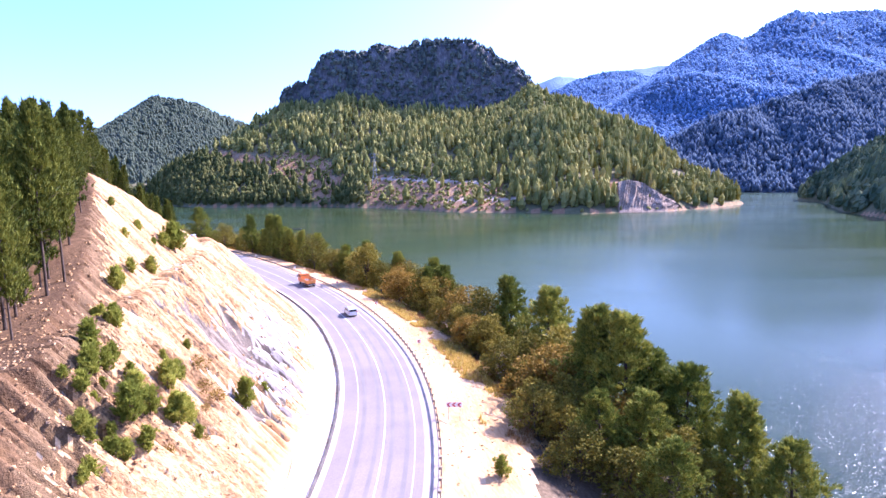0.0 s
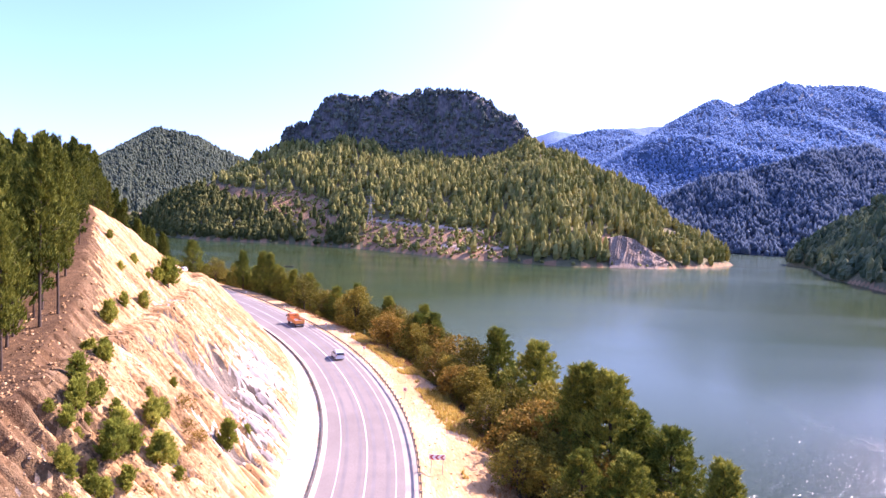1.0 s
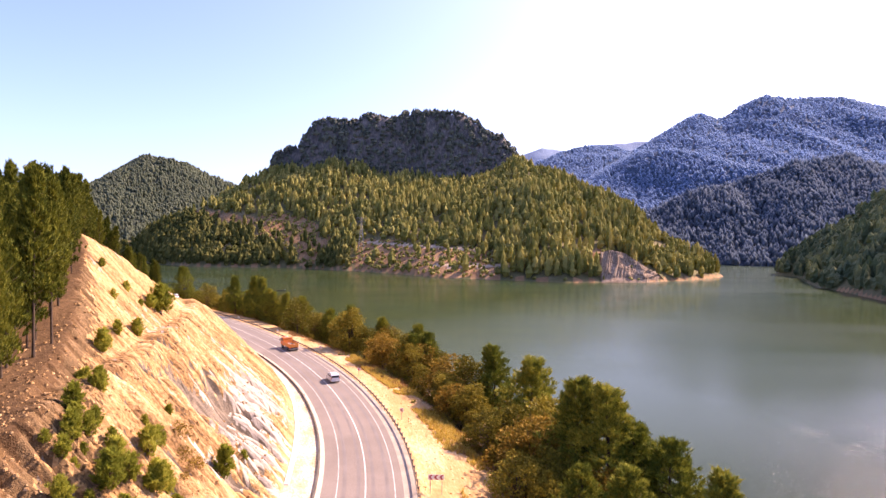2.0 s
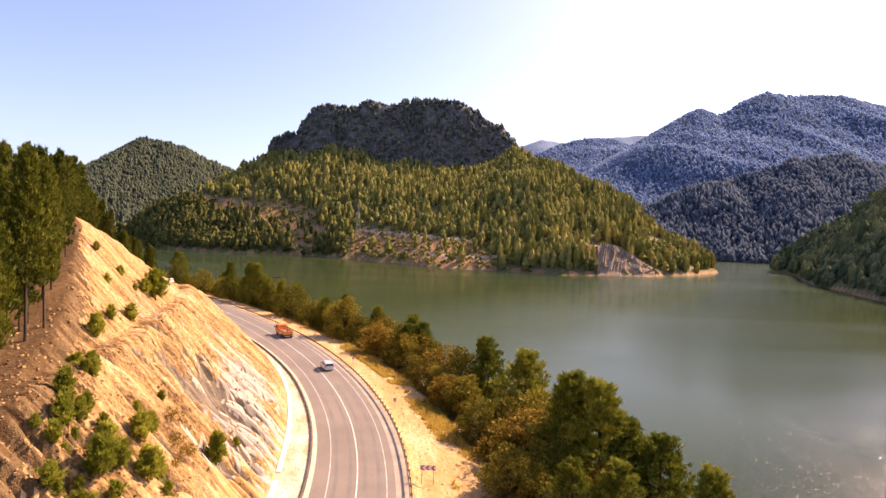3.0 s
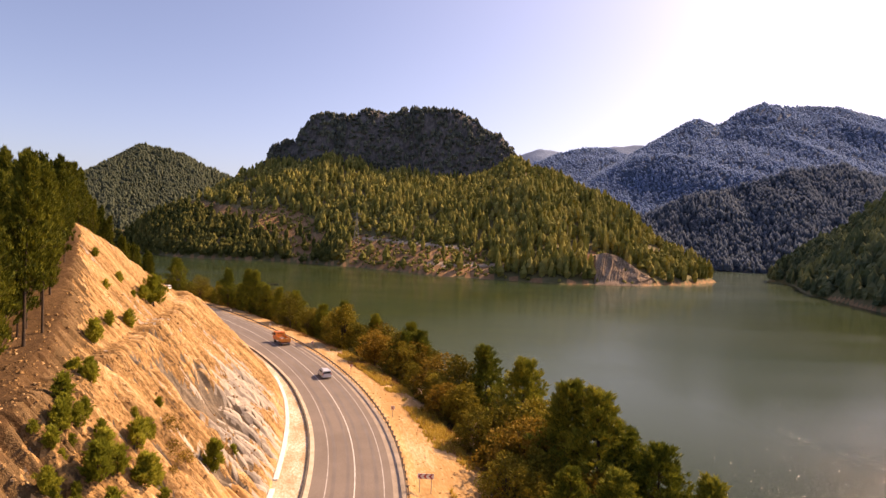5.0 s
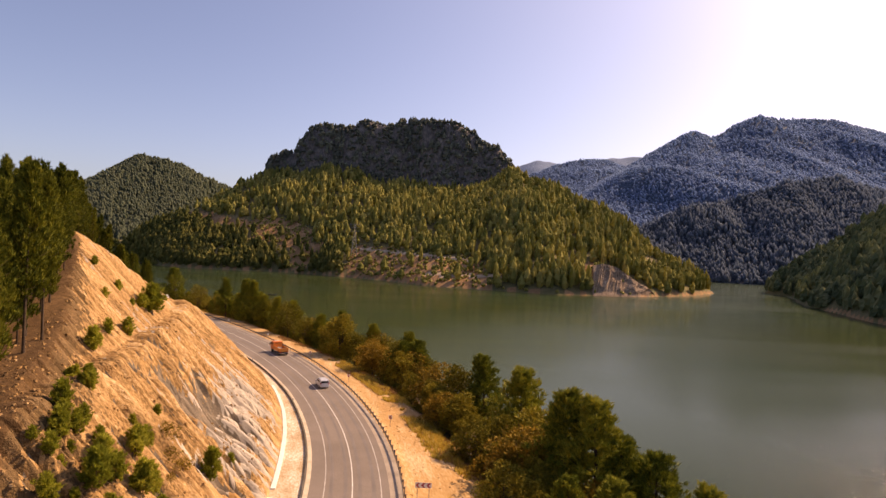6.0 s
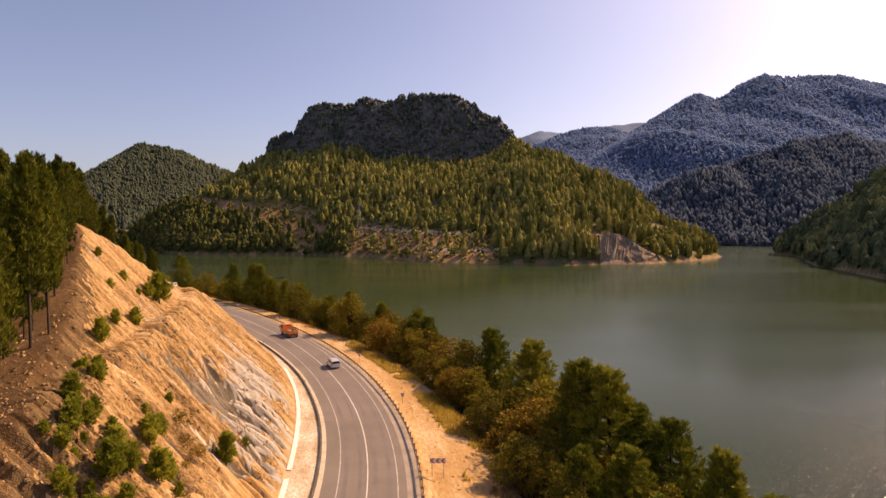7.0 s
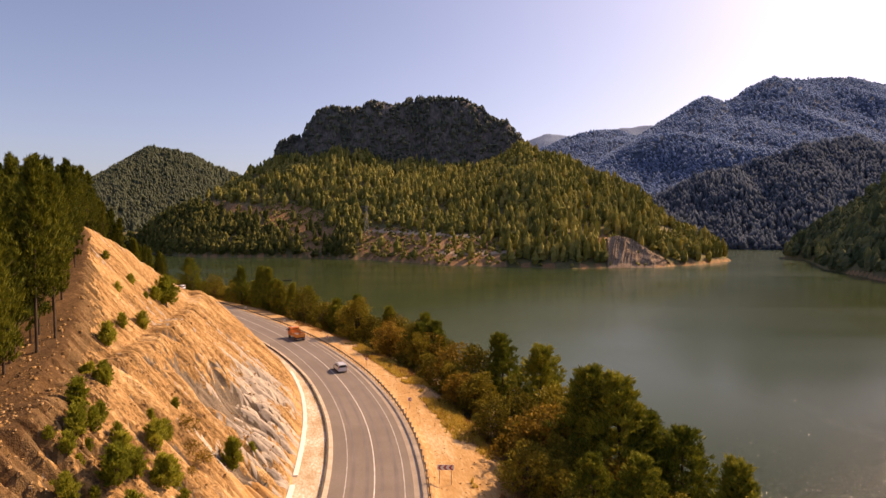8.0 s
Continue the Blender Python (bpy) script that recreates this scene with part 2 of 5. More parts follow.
_l.new(_geo.outputs["Position"], _mpw.inputs["Vector"])
_l.new(_mpw.outputs["Vector"], _lane.inputs["Vector"])
_lane.inputs["Scale"].default_value, _lane.inputs["Detail"].default_value = 1.0, 3.0
_rr.inputs["From Min"].default_value, _rr.inputs["From Max"].default_value = 0.4, 0.6
_rr.inputs["To Min"].default_value, _rr.inputs["To Max"].default_value = 0.12, 0.20
_l.new(_lane.outputs["Fac"], _rr.inputs["Value"])
_l.new(_rr.outputs["Result"], _b.inputs["Roughness"])
M_RIPPLE = bpy.data.materials.new("ripple_water")
M_RIPPLE.use_nodes = True
_b = M_RIPPLE.node_tree.nodes["Principled BSDF"]
_b.inputs["Base Color"].default_value = (0.014, 0.030, 0.015, 1)
_b.inputs["Roughness"].default_value, _b.inputs["IOR"].default_value = 0.19, 1.33


# ---- shape of the land ----
def value_noise(x, y, seed=0):
    """Smooth noise in -1..1 on arrays."""
    xi, yi = np.floor(x).astype(np.int64), np.floor(y).astype(np.int64)
    fx, fy = x - xi, y - yi
    fx, fy = fx * fx * (3 - 2 * fx), fy * fy * (3 - 2 * fy)

    def h(a, b):
        k = (a * 374761393 + b * 668265263 + seed * 974634777) & 0xFFFFFFFF
        k = ((k ^ (k >> 13)) * 1274126177) & 0xFFFFFFFF
        return ((k ^ (k >> 16)) & 0xFFFF) / 32767.5 - 1
    return (h(xi, yi) * (1 - fx) + h(xi + 1, yi) * fx) * (1 - fy) + (h(xi, yi + 1) * (1 - fx) + h(xi + 1, yi + 1) * fx) * fy


def fbm(x, y, octaves=4, seed=0):
    total, amp, f = 0.0, 0.5, 1.0
    for k in range(octaves):
        total = total + amp * value_noise(x * f, y * f, seed + k)
        amp, f = amp * 0.5, f * 2.03
    return total


def smooth(a, b, x):
    t = np.clip((x - a) / (b - a), 0, 1)
    return t * t * (3 - 2 * t)


# the road is an arc of a circle; offsets are measured from its centre line, outwards positive
CX, CY, RADIUS, ROAD_Z = -254.0, 12.0, 252.3, 8.5


_knots = np.linspace(0.30, 1.75, 300)
_sway = np.interp(_knots, [0.30, 0.36, 0.45, 0.52, 0.61, 0.70, 0.80, 0.88, 1.0, 1.2, 1.75], [0, 0, -0.7, -1.2, -1.8, -1.4, 0.5, 2.4, 5.0, 9.0, 12.0])
_sway = np.convolve(np.pad(_sway, 12, mode="edge"), np.ones(25) / 25, mode="valid")


def bend(theta):
    """The road tightens towards its near end and straightens far off: metres by which its centre line leaves the circle."""
    d = np.clip(0.31 - theta, 0, None)
    return np.where(d < 0.36, -110 * d * d, -110 * 0.36 ** 2 - 60 * (d - 0.36)) + np.interp(theta, _knots, _sway)


def widening(theta):
    """The inner lane is wider past the middle of the bend."""
    return np.interp(theta, [0.40, 0.52, 0.66], [0.0, -0.6, -1.6])


def foot(theta):
    """Where the cutting meets the level strip beside the road, as an offset from the circle."""
    return np.interp(theta, [0.10, 0.15, 0.20, 0.25, 0.306, 0.355, 0.41, 0.50, 0.60, 0.80], [-10.8, -11.4, -11.2, -10.3, -9.3, -8.75, -8.6, -9.2, -10.4, -10.6])


def on_arc(offset, theta, z=0.0, plain=False):
    r = RADIUS + offset + (0.0 if plain else float(bend(theta)))
    return Vector((CX + r * math.cos(theta), CY + r * math.sin(theta), z))


def arc_of(x, y):
    return np.hypot(x - CX, y - CY) - RADIUS, np.arctan2(y - CY, x - CX)


def natural(x, y):
    """The hill that the road was cut into."""
    z = np.interp(y, [-160, -40, 0, 37, 50, 75, 84, 92, 101, 130, 180, 260, 300], [6, 10, 17, 24.5, 28, 38, 34, 29.5, 26.5, 20, 14, 9, -4])
    return z + 1.0 * fbm(x / 14, y / 14, 3, 5)


def cut(o, th, crevice=False):
    """Cut face: lower face, narrow berm, upper face, with gullies down the fall line."""
    s = th * RADIUS
    wob = 0.45 * fbm(s / 9, o * 0 + 3.0, 3, 11)
    f = foot(th)
    d = np.where(o > -24.6, 14.0 * (f - o) / (f + 24.6), -10.6 - o)
    z = ROAD_Z + 0.1 + 1.18 * np.clip(d, 0, 14.0 + wob) + 0.15 * np.clip(d - 14.0 - wob, 0, 2.0) + 1.22 * np.clip(d - 16.0 - wob, 0, None)
    lower = smooth(0.2, 2.0, d) * (1 - 0.55 * smooth(14.0, 17, d))
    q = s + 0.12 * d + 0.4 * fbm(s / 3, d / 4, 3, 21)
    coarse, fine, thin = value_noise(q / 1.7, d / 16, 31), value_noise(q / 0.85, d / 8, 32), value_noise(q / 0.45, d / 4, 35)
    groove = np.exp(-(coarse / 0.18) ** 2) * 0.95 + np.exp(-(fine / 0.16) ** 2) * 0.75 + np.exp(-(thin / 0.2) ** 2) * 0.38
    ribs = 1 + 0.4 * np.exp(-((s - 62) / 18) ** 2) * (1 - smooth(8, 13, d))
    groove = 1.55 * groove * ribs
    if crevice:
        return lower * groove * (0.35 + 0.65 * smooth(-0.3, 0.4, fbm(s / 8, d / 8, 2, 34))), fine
    ledge = 0.16 * np.abs(value_noise(d / 1.3 + 0.1 * s, s / 6, 33))
    return z + lower * (0.25 + 0.35 * ribs * np.abs(coarse) - groove * (0.5 + 0.5 * smooth(-0.3, 0.4, fbm(s / 8, d / 8, 2, 34))) + 0.7 * fbm(s / 7, d / 7, 3, 41) + ledge)


def bank(o, th):
    """Gravel verge, then the wooded bank down to the lake."""
    x = RADIUS * th
    edge = 13.5 + 1.5 * fbm(x / 12, x * 0, 2, 51)
    shore = 37 - 0.05 * x
    z = ROAD_Z - 0.05 - 0.45 * smooth(5.9, 7.2, o) - 0.06 * np.clip(o - 7, 0, edge - 7) - (ROAD_Z - 0.5) * np.clip((o - edge) / (shore - edge), 0, 2)
    return z + 0.12 * fbm(x / 1.5, o / 1.5, 3, 61) * smooth(7, 8, o) + 0.5 * fbm(x / 6, o / 6, 3, 62) * smooth(13, 18, o)


def near_land(x, y):
    o, th = arc_of(x, y)
    road_o = o - bend(th)
    o = o - bend(th) * (1 - smooth(0.05, 0.14, th))
    rise = natural(x, y)
    left = np.minimum(rise, cut(o, th))
    flat = ROAD_Z - 0.3 + 0 * o
    z = np.where(o < foot(th), np.where(rise < flat, rise, left), flat)
    # ground raised here so that the parked car shows in the camera's view
    mound = 3.0 * np.exp(-((x + 114) / 8) ** 2 - ((y - 239) / 8) ** 2)
    return np.where(road_o > 5.6, bank(road_o, th) + mound, z)


def ridge_height(x, y, points, slope, power=1.0, flat=0.0):
    """Height of a ridge that runs through the points and falls off on both sides."""
    best = np.full_like(x, -60.0)
    for (ax, ay, az), (bx, by, bz) in zip(points, points[1:]):
        dx, dy = bx - ax, by - ay
        t = np.clip(((x - ax) * dx + (y - ay) * dy) / (dx * dx + dy * dy), 0, 1)
        d = np.maximum(np.hypot(x - ax - t * dx, y - ay - t * dy) - flat, 0)
        best = np.maximum(best, az + t * (bz - az) - slope * d ** power)
    return best


HILL = [(-900, 800, 10), (-430, 800, 30), (-347, 810, 74), (-311, 880, 114), (-250, 880, 136), (-162, 890, 151), (-110, 890, 143), (-74, 890, 135), (0, 890, 126), (49, 890, 132), (111, 870, 155), (173, 800, 116), (221, 700, 76), (250, 625, 30), (288, 610, 4), (300, 606, -6)]
SHORE = [(-900, 800), (-404, 755), (-293, 666), (-237, 660), (-192, 660), (-141, 642), (-78, 599), (-33, 557), (1, 519), (36, 511), (61, 502), (106, 479), (147, 486), (190, 496), (241, 530), (282, 570), (300, 600)]
MESA = [(-262, 900, 150), (-258, 900, 172), (-226, 900, 181), (-215, 900, 196), (-200, 900, 217), (-179, 902, 227), (-161, 900, 223), (-124, 903, 231), (-87, 900, 228), (-50, 905, 234), (22, 902, 235), (49, 898, 224), (63, 895, 206), (89, 890, 201), (102, 888, 184), (118, 880, 170)]
LEFT_HILL = [(-1150, 1500, 60), (-888, 1400, 142), (-797, 1400, 188), (-731, 1400, 232), (-636, 1400, 212), (-538, 1400, 170), (-425, 1400, 126)]
RANGE_A = [(620, 1900, 216), (733, 1900, 371), (857, 1900, 464), (923, 1900, 441), (1075, 1900, 524), (1170, 1900, 512), (1322, 1900, 520), (1490, 1900, 484), (1900, 1900, 416)]
RANGE_B = [(280, 2400, 260), (374, 2400, 345), (518, 2400, 405), (614, 2400, 425), (722, 2400, 432), (854, 2400, 355), (1000, 2400, 250)]
RANGE_C = [(380, 3300, 480), (580, 3300, 565), (712, 3300, 538), (993, 3300, 592), (1175, 3300, 622), (1307, 3300, 570), (1538, 3300, 480)]
MID_HILL = [(346, 1000, 85), (416, 1000, 105), (516, 1000, 138), (616, 1000, 168), (716, 1000, 190), (776, 1000, 172), (916, 1000, 150), (1200, 700, 120)]
EAST_HILL = [(396, 668, 0), (397, 612, 18), (404, 605, 42), (440, 615, 60), (488, 622, 98), (450, 520, 100), (400, 420, 98), (370, 340, 90), (420, 200, 90), (700, 0, 110)]
BACK_HILL = [(-500, 450, 60), (-420, 200, 90), (-380, -200, 80), (-200, -420, 80), (200, -500, 90), (650, -400, 110), (700, 0, 110)]


def scarp_top(x):
    """Height of the bare rock scarp above the lake."""
    return np.interp(x, [120, 137, 141, 150, 163, 178, 196, 215], [-20, -2, 25, 26.5, 24, 14, 4, -20])


def main_hill(x, y):
    """The hill across the lake, from its winding shore up to its ridge; its point falls off steeply towards the inlet."""
    hx, hy, hz = zip(*HILL)
    shore = np.interp(x, *zip(*SHORE)) + 3.0 * value_noise(x / 22, x * 0, 83)
    top_y, top = np.interp(x, hx, hy), np.interp(x, hx, hz)
    t = (y - shore) / np.maximum(top_y - shore, 6.0)
    front = top * np.interp(t, [0, 0.25, 0.6, 0.85, 1.0], [0, 0.27, 0.66, 0.90, 1.0]) + 1.8 * smooth(0, 5, y - shore)
    z = np.where(t < 0, 0.35 * (y - shore), np.where(t < 1, front, top - 0.43 * (y - top_y)))
    # the slide: a steep scarp of bare rock above the water
    z = np.maximum(z, np.minimum(1.8 * (y - shore - 5), scarp_top(x) - 0.6))
    return z - 0.9 * np.clip(x - 292, 0, None)


def mesa_height(x, y):
    """The table mountain: a flat top with steep rock sides."""
    return ridge_height(x, y, MESA, 2.6, 1.0, 7.0)


def spur(x, y):
    """Long spurs and valleys that run down towards the lake."""
    q = x + 0.55 * y + 60 * fbm(x / 300, y / 300, 2, 76)
    return (0.5 - np.abs(value_noise(q / 210, y / 900, 77))) * 1.2 + 0.25 * value_noise(q / 80, y / 400, 78)


def far_land(x, y):
    rough = fbm(x / 90, y / 90, 5, 71)
    gully = np.abs(value_noise(x / 55, y / 160, 81)) - 0.4
    z = main_hill(x, y)
    z = np.maximum(z + 8 * rough * smooth(8, 60, z) + 5 * gully * smooth(20, 70, z), mesa_height(x, y) + 9 * fbm(x / 35, y / 35, 4, 72) - 9 * np.abs(value_noise(x / 26, y / 120, 79)))
    z = np.maximum(z, ridge_height(x, y, LEFT_HILL, 0.66) + 7 * rough)
    z = np.maximum(z, ridge_height(x, y, RANGE_A, 0.62) + 38 * spur(x, y) * smooth(20, 260, np.abs(y - 1900)) + 10 * fbm(x / 110, y / 110, 4, 73))
    z = np.maximum(z, ridge_height(x, y, RANGE_B, 0.5) + 25 * spur(x, y) * smooth(20, 200, np.abs(y - 2400)) + 10 * fbm(x / 150, y / 150, 3, 74))
    z = np.maximum(z, ridge_height(x, y, RANGE_C, 0.5) + 30 * fbm(x / 300, y / 300, 4, 75))
    z = np.maximum(z, ridge_height(x, y, MID_HILL, 0.68) + 14 * rough + 14 * gully)
    z = np.maximum(z, ridge_height(x, y, EAST_HILL, 0.95) + 8 * rough + 5 * gully)
    z = np.maximum(z, ridge_height(x, y, BACK_HILL, 0.35) + 14 * rough)
    return np.maximum(z, -7.0)


def sheet(name, verts, rows, cols, materials, index, smooth_faces=True):
    """A grid mesh of rows x cols vertices with a material index for each face."""
    k = np.arange(rows * cols).reshape(rows, cols)
    faces = np.stack([k[:-1, :-1], k[:-1, 1:], k[1:, 1:], k[1:, :-1]], -1).reshape(-1, 4)
    me = bpy.data.meshes.new(name)
    me.vertices.add(len(verts))
    me.vertices.foreach_set("co", np.asarray(verts, dtype=np.float32).ravel())
    me.loops.add(faces.size)
    me.polygons.add(len(faces))
    me.loops.foreach_set("vertex_index", faces.ravel().astype(np.int32))
    me.polygons.foreach_set("loop_start", np.arange(0, faces.size, 4, dtype=np.int32))
    for m in materials:
        me.materials.append(m)
    me.polygons.foreach_set("material_index", np.asarray(index, dtype=np.int32).ravel())
    me.polygons.foreach_set("use_smooth", np.full(len(faces), smooth_faces))
    me.update(calc_edges=True)
    me.validate()
    return new(name, me)


# far land: rings round the middle of the walk, fine ahead and coarse behind
azs = np.radians(np.concatenate([np.arange(-180, -55, 5.0), np.arange(-55, 55, 0.3), np.arange(55, 180.1, 5.0)]))
rings = np.concatenate([[1, 150, 250, 320], np.arange(380, 1060, 6.0), np.geomspace(1060, 4700, 170)])
RR, AA = np.meshgrid(rings, azs, indexing="ij")
FX, FY = RR * np.sin(AA), RR * np.cos(AA)
FZ = far_land(FX, FY)
mx, my, mz = [0.25 * (a[:-1, :-1] + a[1:, :-1] + a[:-1, 1:] + a[1:, 1:]) for a in (FX, FY, FZ)]


TRACK_CUT = [(-345, 800, 0), (-334, 794, 0), (-272, 757, 0), (-221, 736, 0), (-175, 722, 0)]
SCAR = [(-218, 733, 0), (-190, 728, 0), (-168, 706, 0), (-152, 676, 0)]


def dirt_patch(x, y):
    """Bare reddish ground above the far shore, and the slide near its point."""
    n = fbm(x / 40, y / 25, 4, 91)
    z = far_land(x, y)
    band = smooth(-120, -80, x) * (1 - smooth(38, 62, x)) * (1 - smooth(20, 34, z - 0.1 * np.clip(-x, 0, None))) * smooth(0.2, 1.5, z)
    slide = smooth(132, 138, x) * (1 - smooth(184, 198, x)) * (1 - smooth(0, 3, z - scarp_top(x)))
    return (band + 0.5 * n > 0.42) | (slide + 0.3 * n > 0.5) | (-ridge_height(x, y, TRACK_CUT, 1.0) + 6 * n < 7) | (-ridge_height(x, y, SCAR, 1.0) + 16 * n < 19) | (z < 2.6) & (z > 0) & (y < 700)


def cleared(x, y):
    """The slope just below the old track, free of tall trees to fit the camera's view."""
    return (-ridge_height(x, y + 11, TRACK_CUT, 1.0) < 11) & (x > -310) | (-ridge_height(x, y + 15, SCAR, 1.0) < 19)


cliff = (mx < 160) & (mesa_height(mx, my) > main_hill(mx, my) + 4) & (mz > 100) & (my < 1000)
kind = np.where(cliff, 2, np.where(dirt_patch(mx, my) & (my < 800) & (mx < 300), 1, 0))
# kinds 3, 5 and 7 carry the haze-blue ground colours
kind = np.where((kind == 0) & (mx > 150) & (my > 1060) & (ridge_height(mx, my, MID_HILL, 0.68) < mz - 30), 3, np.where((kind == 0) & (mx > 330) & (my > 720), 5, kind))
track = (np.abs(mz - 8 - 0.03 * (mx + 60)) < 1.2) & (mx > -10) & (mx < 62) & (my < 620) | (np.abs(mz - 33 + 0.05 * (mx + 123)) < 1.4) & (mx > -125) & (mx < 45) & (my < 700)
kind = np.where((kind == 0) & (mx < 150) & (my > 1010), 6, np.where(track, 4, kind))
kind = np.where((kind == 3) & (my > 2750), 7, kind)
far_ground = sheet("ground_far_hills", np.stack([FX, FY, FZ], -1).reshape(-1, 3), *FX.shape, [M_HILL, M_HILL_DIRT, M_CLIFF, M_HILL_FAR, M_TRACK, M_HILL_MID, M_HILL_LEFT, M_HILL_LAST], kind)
tagged(far_ground, "wooded hills with bare red earth and a dark rock cliff above the lake", "hills", kind="structure")

# the scarp's face: gullied rock that leans back from the shore
SX, SV = np.meshgrid(np.linspace(134, 202, 110), np.linspace(0, 1, 44), indexing="ij")
tall_s = np.maximum(scarp_top(SX) + 1.5, 0) + 1.0
q_s = SX - 10 * SV
flute = 2.6 * np.abs(value_noise(q_s / 5.0, SV * 1.5, 87)) + 1.2 * np.abs(value_noise(q_s / 2.0, SV * 3, 88)) + 0.9 * fbm(q_s / 6, SV * 6, 3, 89)
SY = np.interp(SX, *zip(*SHORE)) + 3.0 * value_noise(SX / 22, SX * 0, 83) - 1.5 + (tall_s * SV) * 0.62 + flute * smooth(0.03, 0.2, SV)
SZ = -1.0 + tall_s * SV - 0.8 * np.abs(value_noise(SX / 6, SX * 0, 90)) * SV
rock_face = sheet("cliff_far_shore", np.stack([SX, SY, SZ], -1).reshape(-1, 3), *SX.shape, [M_SCARP], np.zeros((109, 43)), False)
tagged(rock_face, "bare gullied brown rock scarp above the far shore", "cliff", kind="structure")

# near land: a sheet that follows the road's arc
thetas = np.radians(np.concatenate([np.arange(-60, 2, 1.2), np.arange(2, 25, 0.038), np.arange(25, 26, 0.05), np.arange(26, 32, 0.12), np.arange(32, 100, 0.4)]))
offs = np.concatenate([np.arange(-170, -60, 4.0), np.arange(-60, -38, 1.0), np.arange(-38, -10.7, 0.3), np.arange(-10.6, -6.0, 0.2), np.arange(-6.0, 16, 0.5), np.arange(16, 72, 1.5)])
TT, OO = np.meshgrid(thetas, offs, indexing="ij")
NX, NY = CX + (RADIUS + OO) * np.cos(TT), CY + (RADIUS + OO) * np.sin(TT)
NZ = near_land(NX, NY)
cx_, cy_, co_, ct_ = [0.25 * (a[:-1, :-1] + a[1:, :-1] + a[:-1, 1:] + a[1:, 1:]) for a in (NX, NY, OO, TT)]
road_off = co_ - bend(ct_)
co_ = co_ - bend(ct_) * (1 - smooth(0.05, 0.14, ct_))
face_cut = cut(co_, ct_) < natural(cx_, cy_) + 0.25
patchy = fbm(cx_ / 9, cy_ / 9, 4, 95)
speck = np.random.default_rng(5).uniform(-0.5, 0.5, co_.shape)
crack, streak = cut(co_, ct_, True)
grey = np.exp(-((co_ + 15.5) / 5) ** 2 - ((ct_ * RADIUS - 66) / 20) ** 2) + 0.35 * patchy + 0.45 * streak + 0.3 * speck > 0.5
sandy = np.exp(-((co_ + 13.2) / 2.3) ** 2 - ((ct_ * RADIUS - 42) / 9) ** 2) + 0.6 * patchy + 0.4 * speck > 0.6
scree = (natural(cx_, cy_) - cut(co_, ct_) < 1.6 + 2.5 * patchy + 2.0 * speck) & (cy_ < 66) | (np.exp(-((cx_ + 26) / 12) ** 2 - ((cy_ - 37) / 11) ** 2) + 0.5 * patchy + 0.6 * speck > 0.72)
dry = (road_off > 10.5) & (patchy + 0.1 * (road_off - 14) > 0.0)
crest = np.interp(cy_, [30, 34.6, 37.5, 41.3, 47.5, 52.4, 60.9, 74.3], [-25.5, -26.9, -27.7, -29.4, -32.4, -34.8, -39.5, -47]) + 1.2 * patchy + 0.8 * speck
face_cut = face_cut & ((cx_ > crest) | (cy_ > 74))
scree = scree & (cx_ < crest + 3.5) | (cx_ < crest + 1.2) & (cy_ < 60)
# kind 7: painted gully shade, wherever the grooves run deep
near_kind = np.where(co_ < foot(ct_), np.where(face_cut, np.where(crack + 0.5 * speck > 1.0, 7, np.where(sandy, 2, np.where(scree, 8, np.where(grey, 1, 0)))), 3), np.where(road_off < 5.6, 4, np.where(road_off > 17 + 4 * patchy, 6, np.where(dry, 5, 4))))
ground = sheet("ground", np.stack([NX, NY, NZ], -1).reshape(-1, 3), *NX.shape, [M_ROCK, M_ROCK_GREY, M_SAND, M_FLOOR, M_GRAVEL, M_DRY_GRASS, M_BANK, M_GULLY_SHADE, M_SCREE], near_kind)
tagged(ground, "pale gullied rock cutting, gravel verge and wooded bank beside the lake", "ground", kind="structure")

# the lake
bm = bmesh.new()
bmesh.ops.create_grid(bm, x_segments=2, y_segments=2, size=4600)
me = bpy.data.meshes.new("water")
bm.to_mesh(me)
bm.free()
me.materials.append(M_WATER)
water = tagged(new("water", me), "calm green lake with fine wind ripples, sun glitter and a painted pale sheen", "lake", kind="structure")


def arc_strip(name, o0, o1, z0, z1, th0, th1, mat, label="", step=0.004, thick=0.12, plain=(False, False)):
    """A strip with thickness that follows the road between two offsets, each a number or a function of the angle."""
    bm = bmesh.new()
    n = max(2, int((th1 - th0) / step))
    prev = None
    for i in range(n + 1):
        t = th0 + (th1 - th0) * i / n
        a, b = [float(o(t)) if callable(o) else o for o in (o0, o1)]
        ring = [bm.verts.new(on_arc(o, t, z, p)) for o, z, p in ((a, z0, plain[0]), (b, z1, plain[1]), (b, z1 - thick, plain[1]), (a, z0 - thick, plain[0]))]
        if prev:
            for j in range(4):
                bm.faces.new((prev[j], prev[(j + 1) % 4], ring[(j + 1) % 4], ring[j]))
        else:
            bm.faces.new(ring)
        prev = ring
    bm.faces.new(prev[::-1])
    bmesh.ops.recalc_face_normals(bm, faces=bm.faces)
    me = bpy.data.meshes.new(name)
    bm.to_mesh(me)
    bm.free()
    me.materials.append(mat)
    ob = new(name, me)
    return tagged(ob, label, kind="structure") if label else ob


TH0, TH1 = radians(-58), radians(98)
road = tagged(arc_strip("road", lambda t: widening(t) - 5.45, 5.6, ROAD_Z, ROAD_Z, TH0, TH1, M_ASPHALT, "grey asphalt two-lane road on a long bend", thick=0.4), category="road")
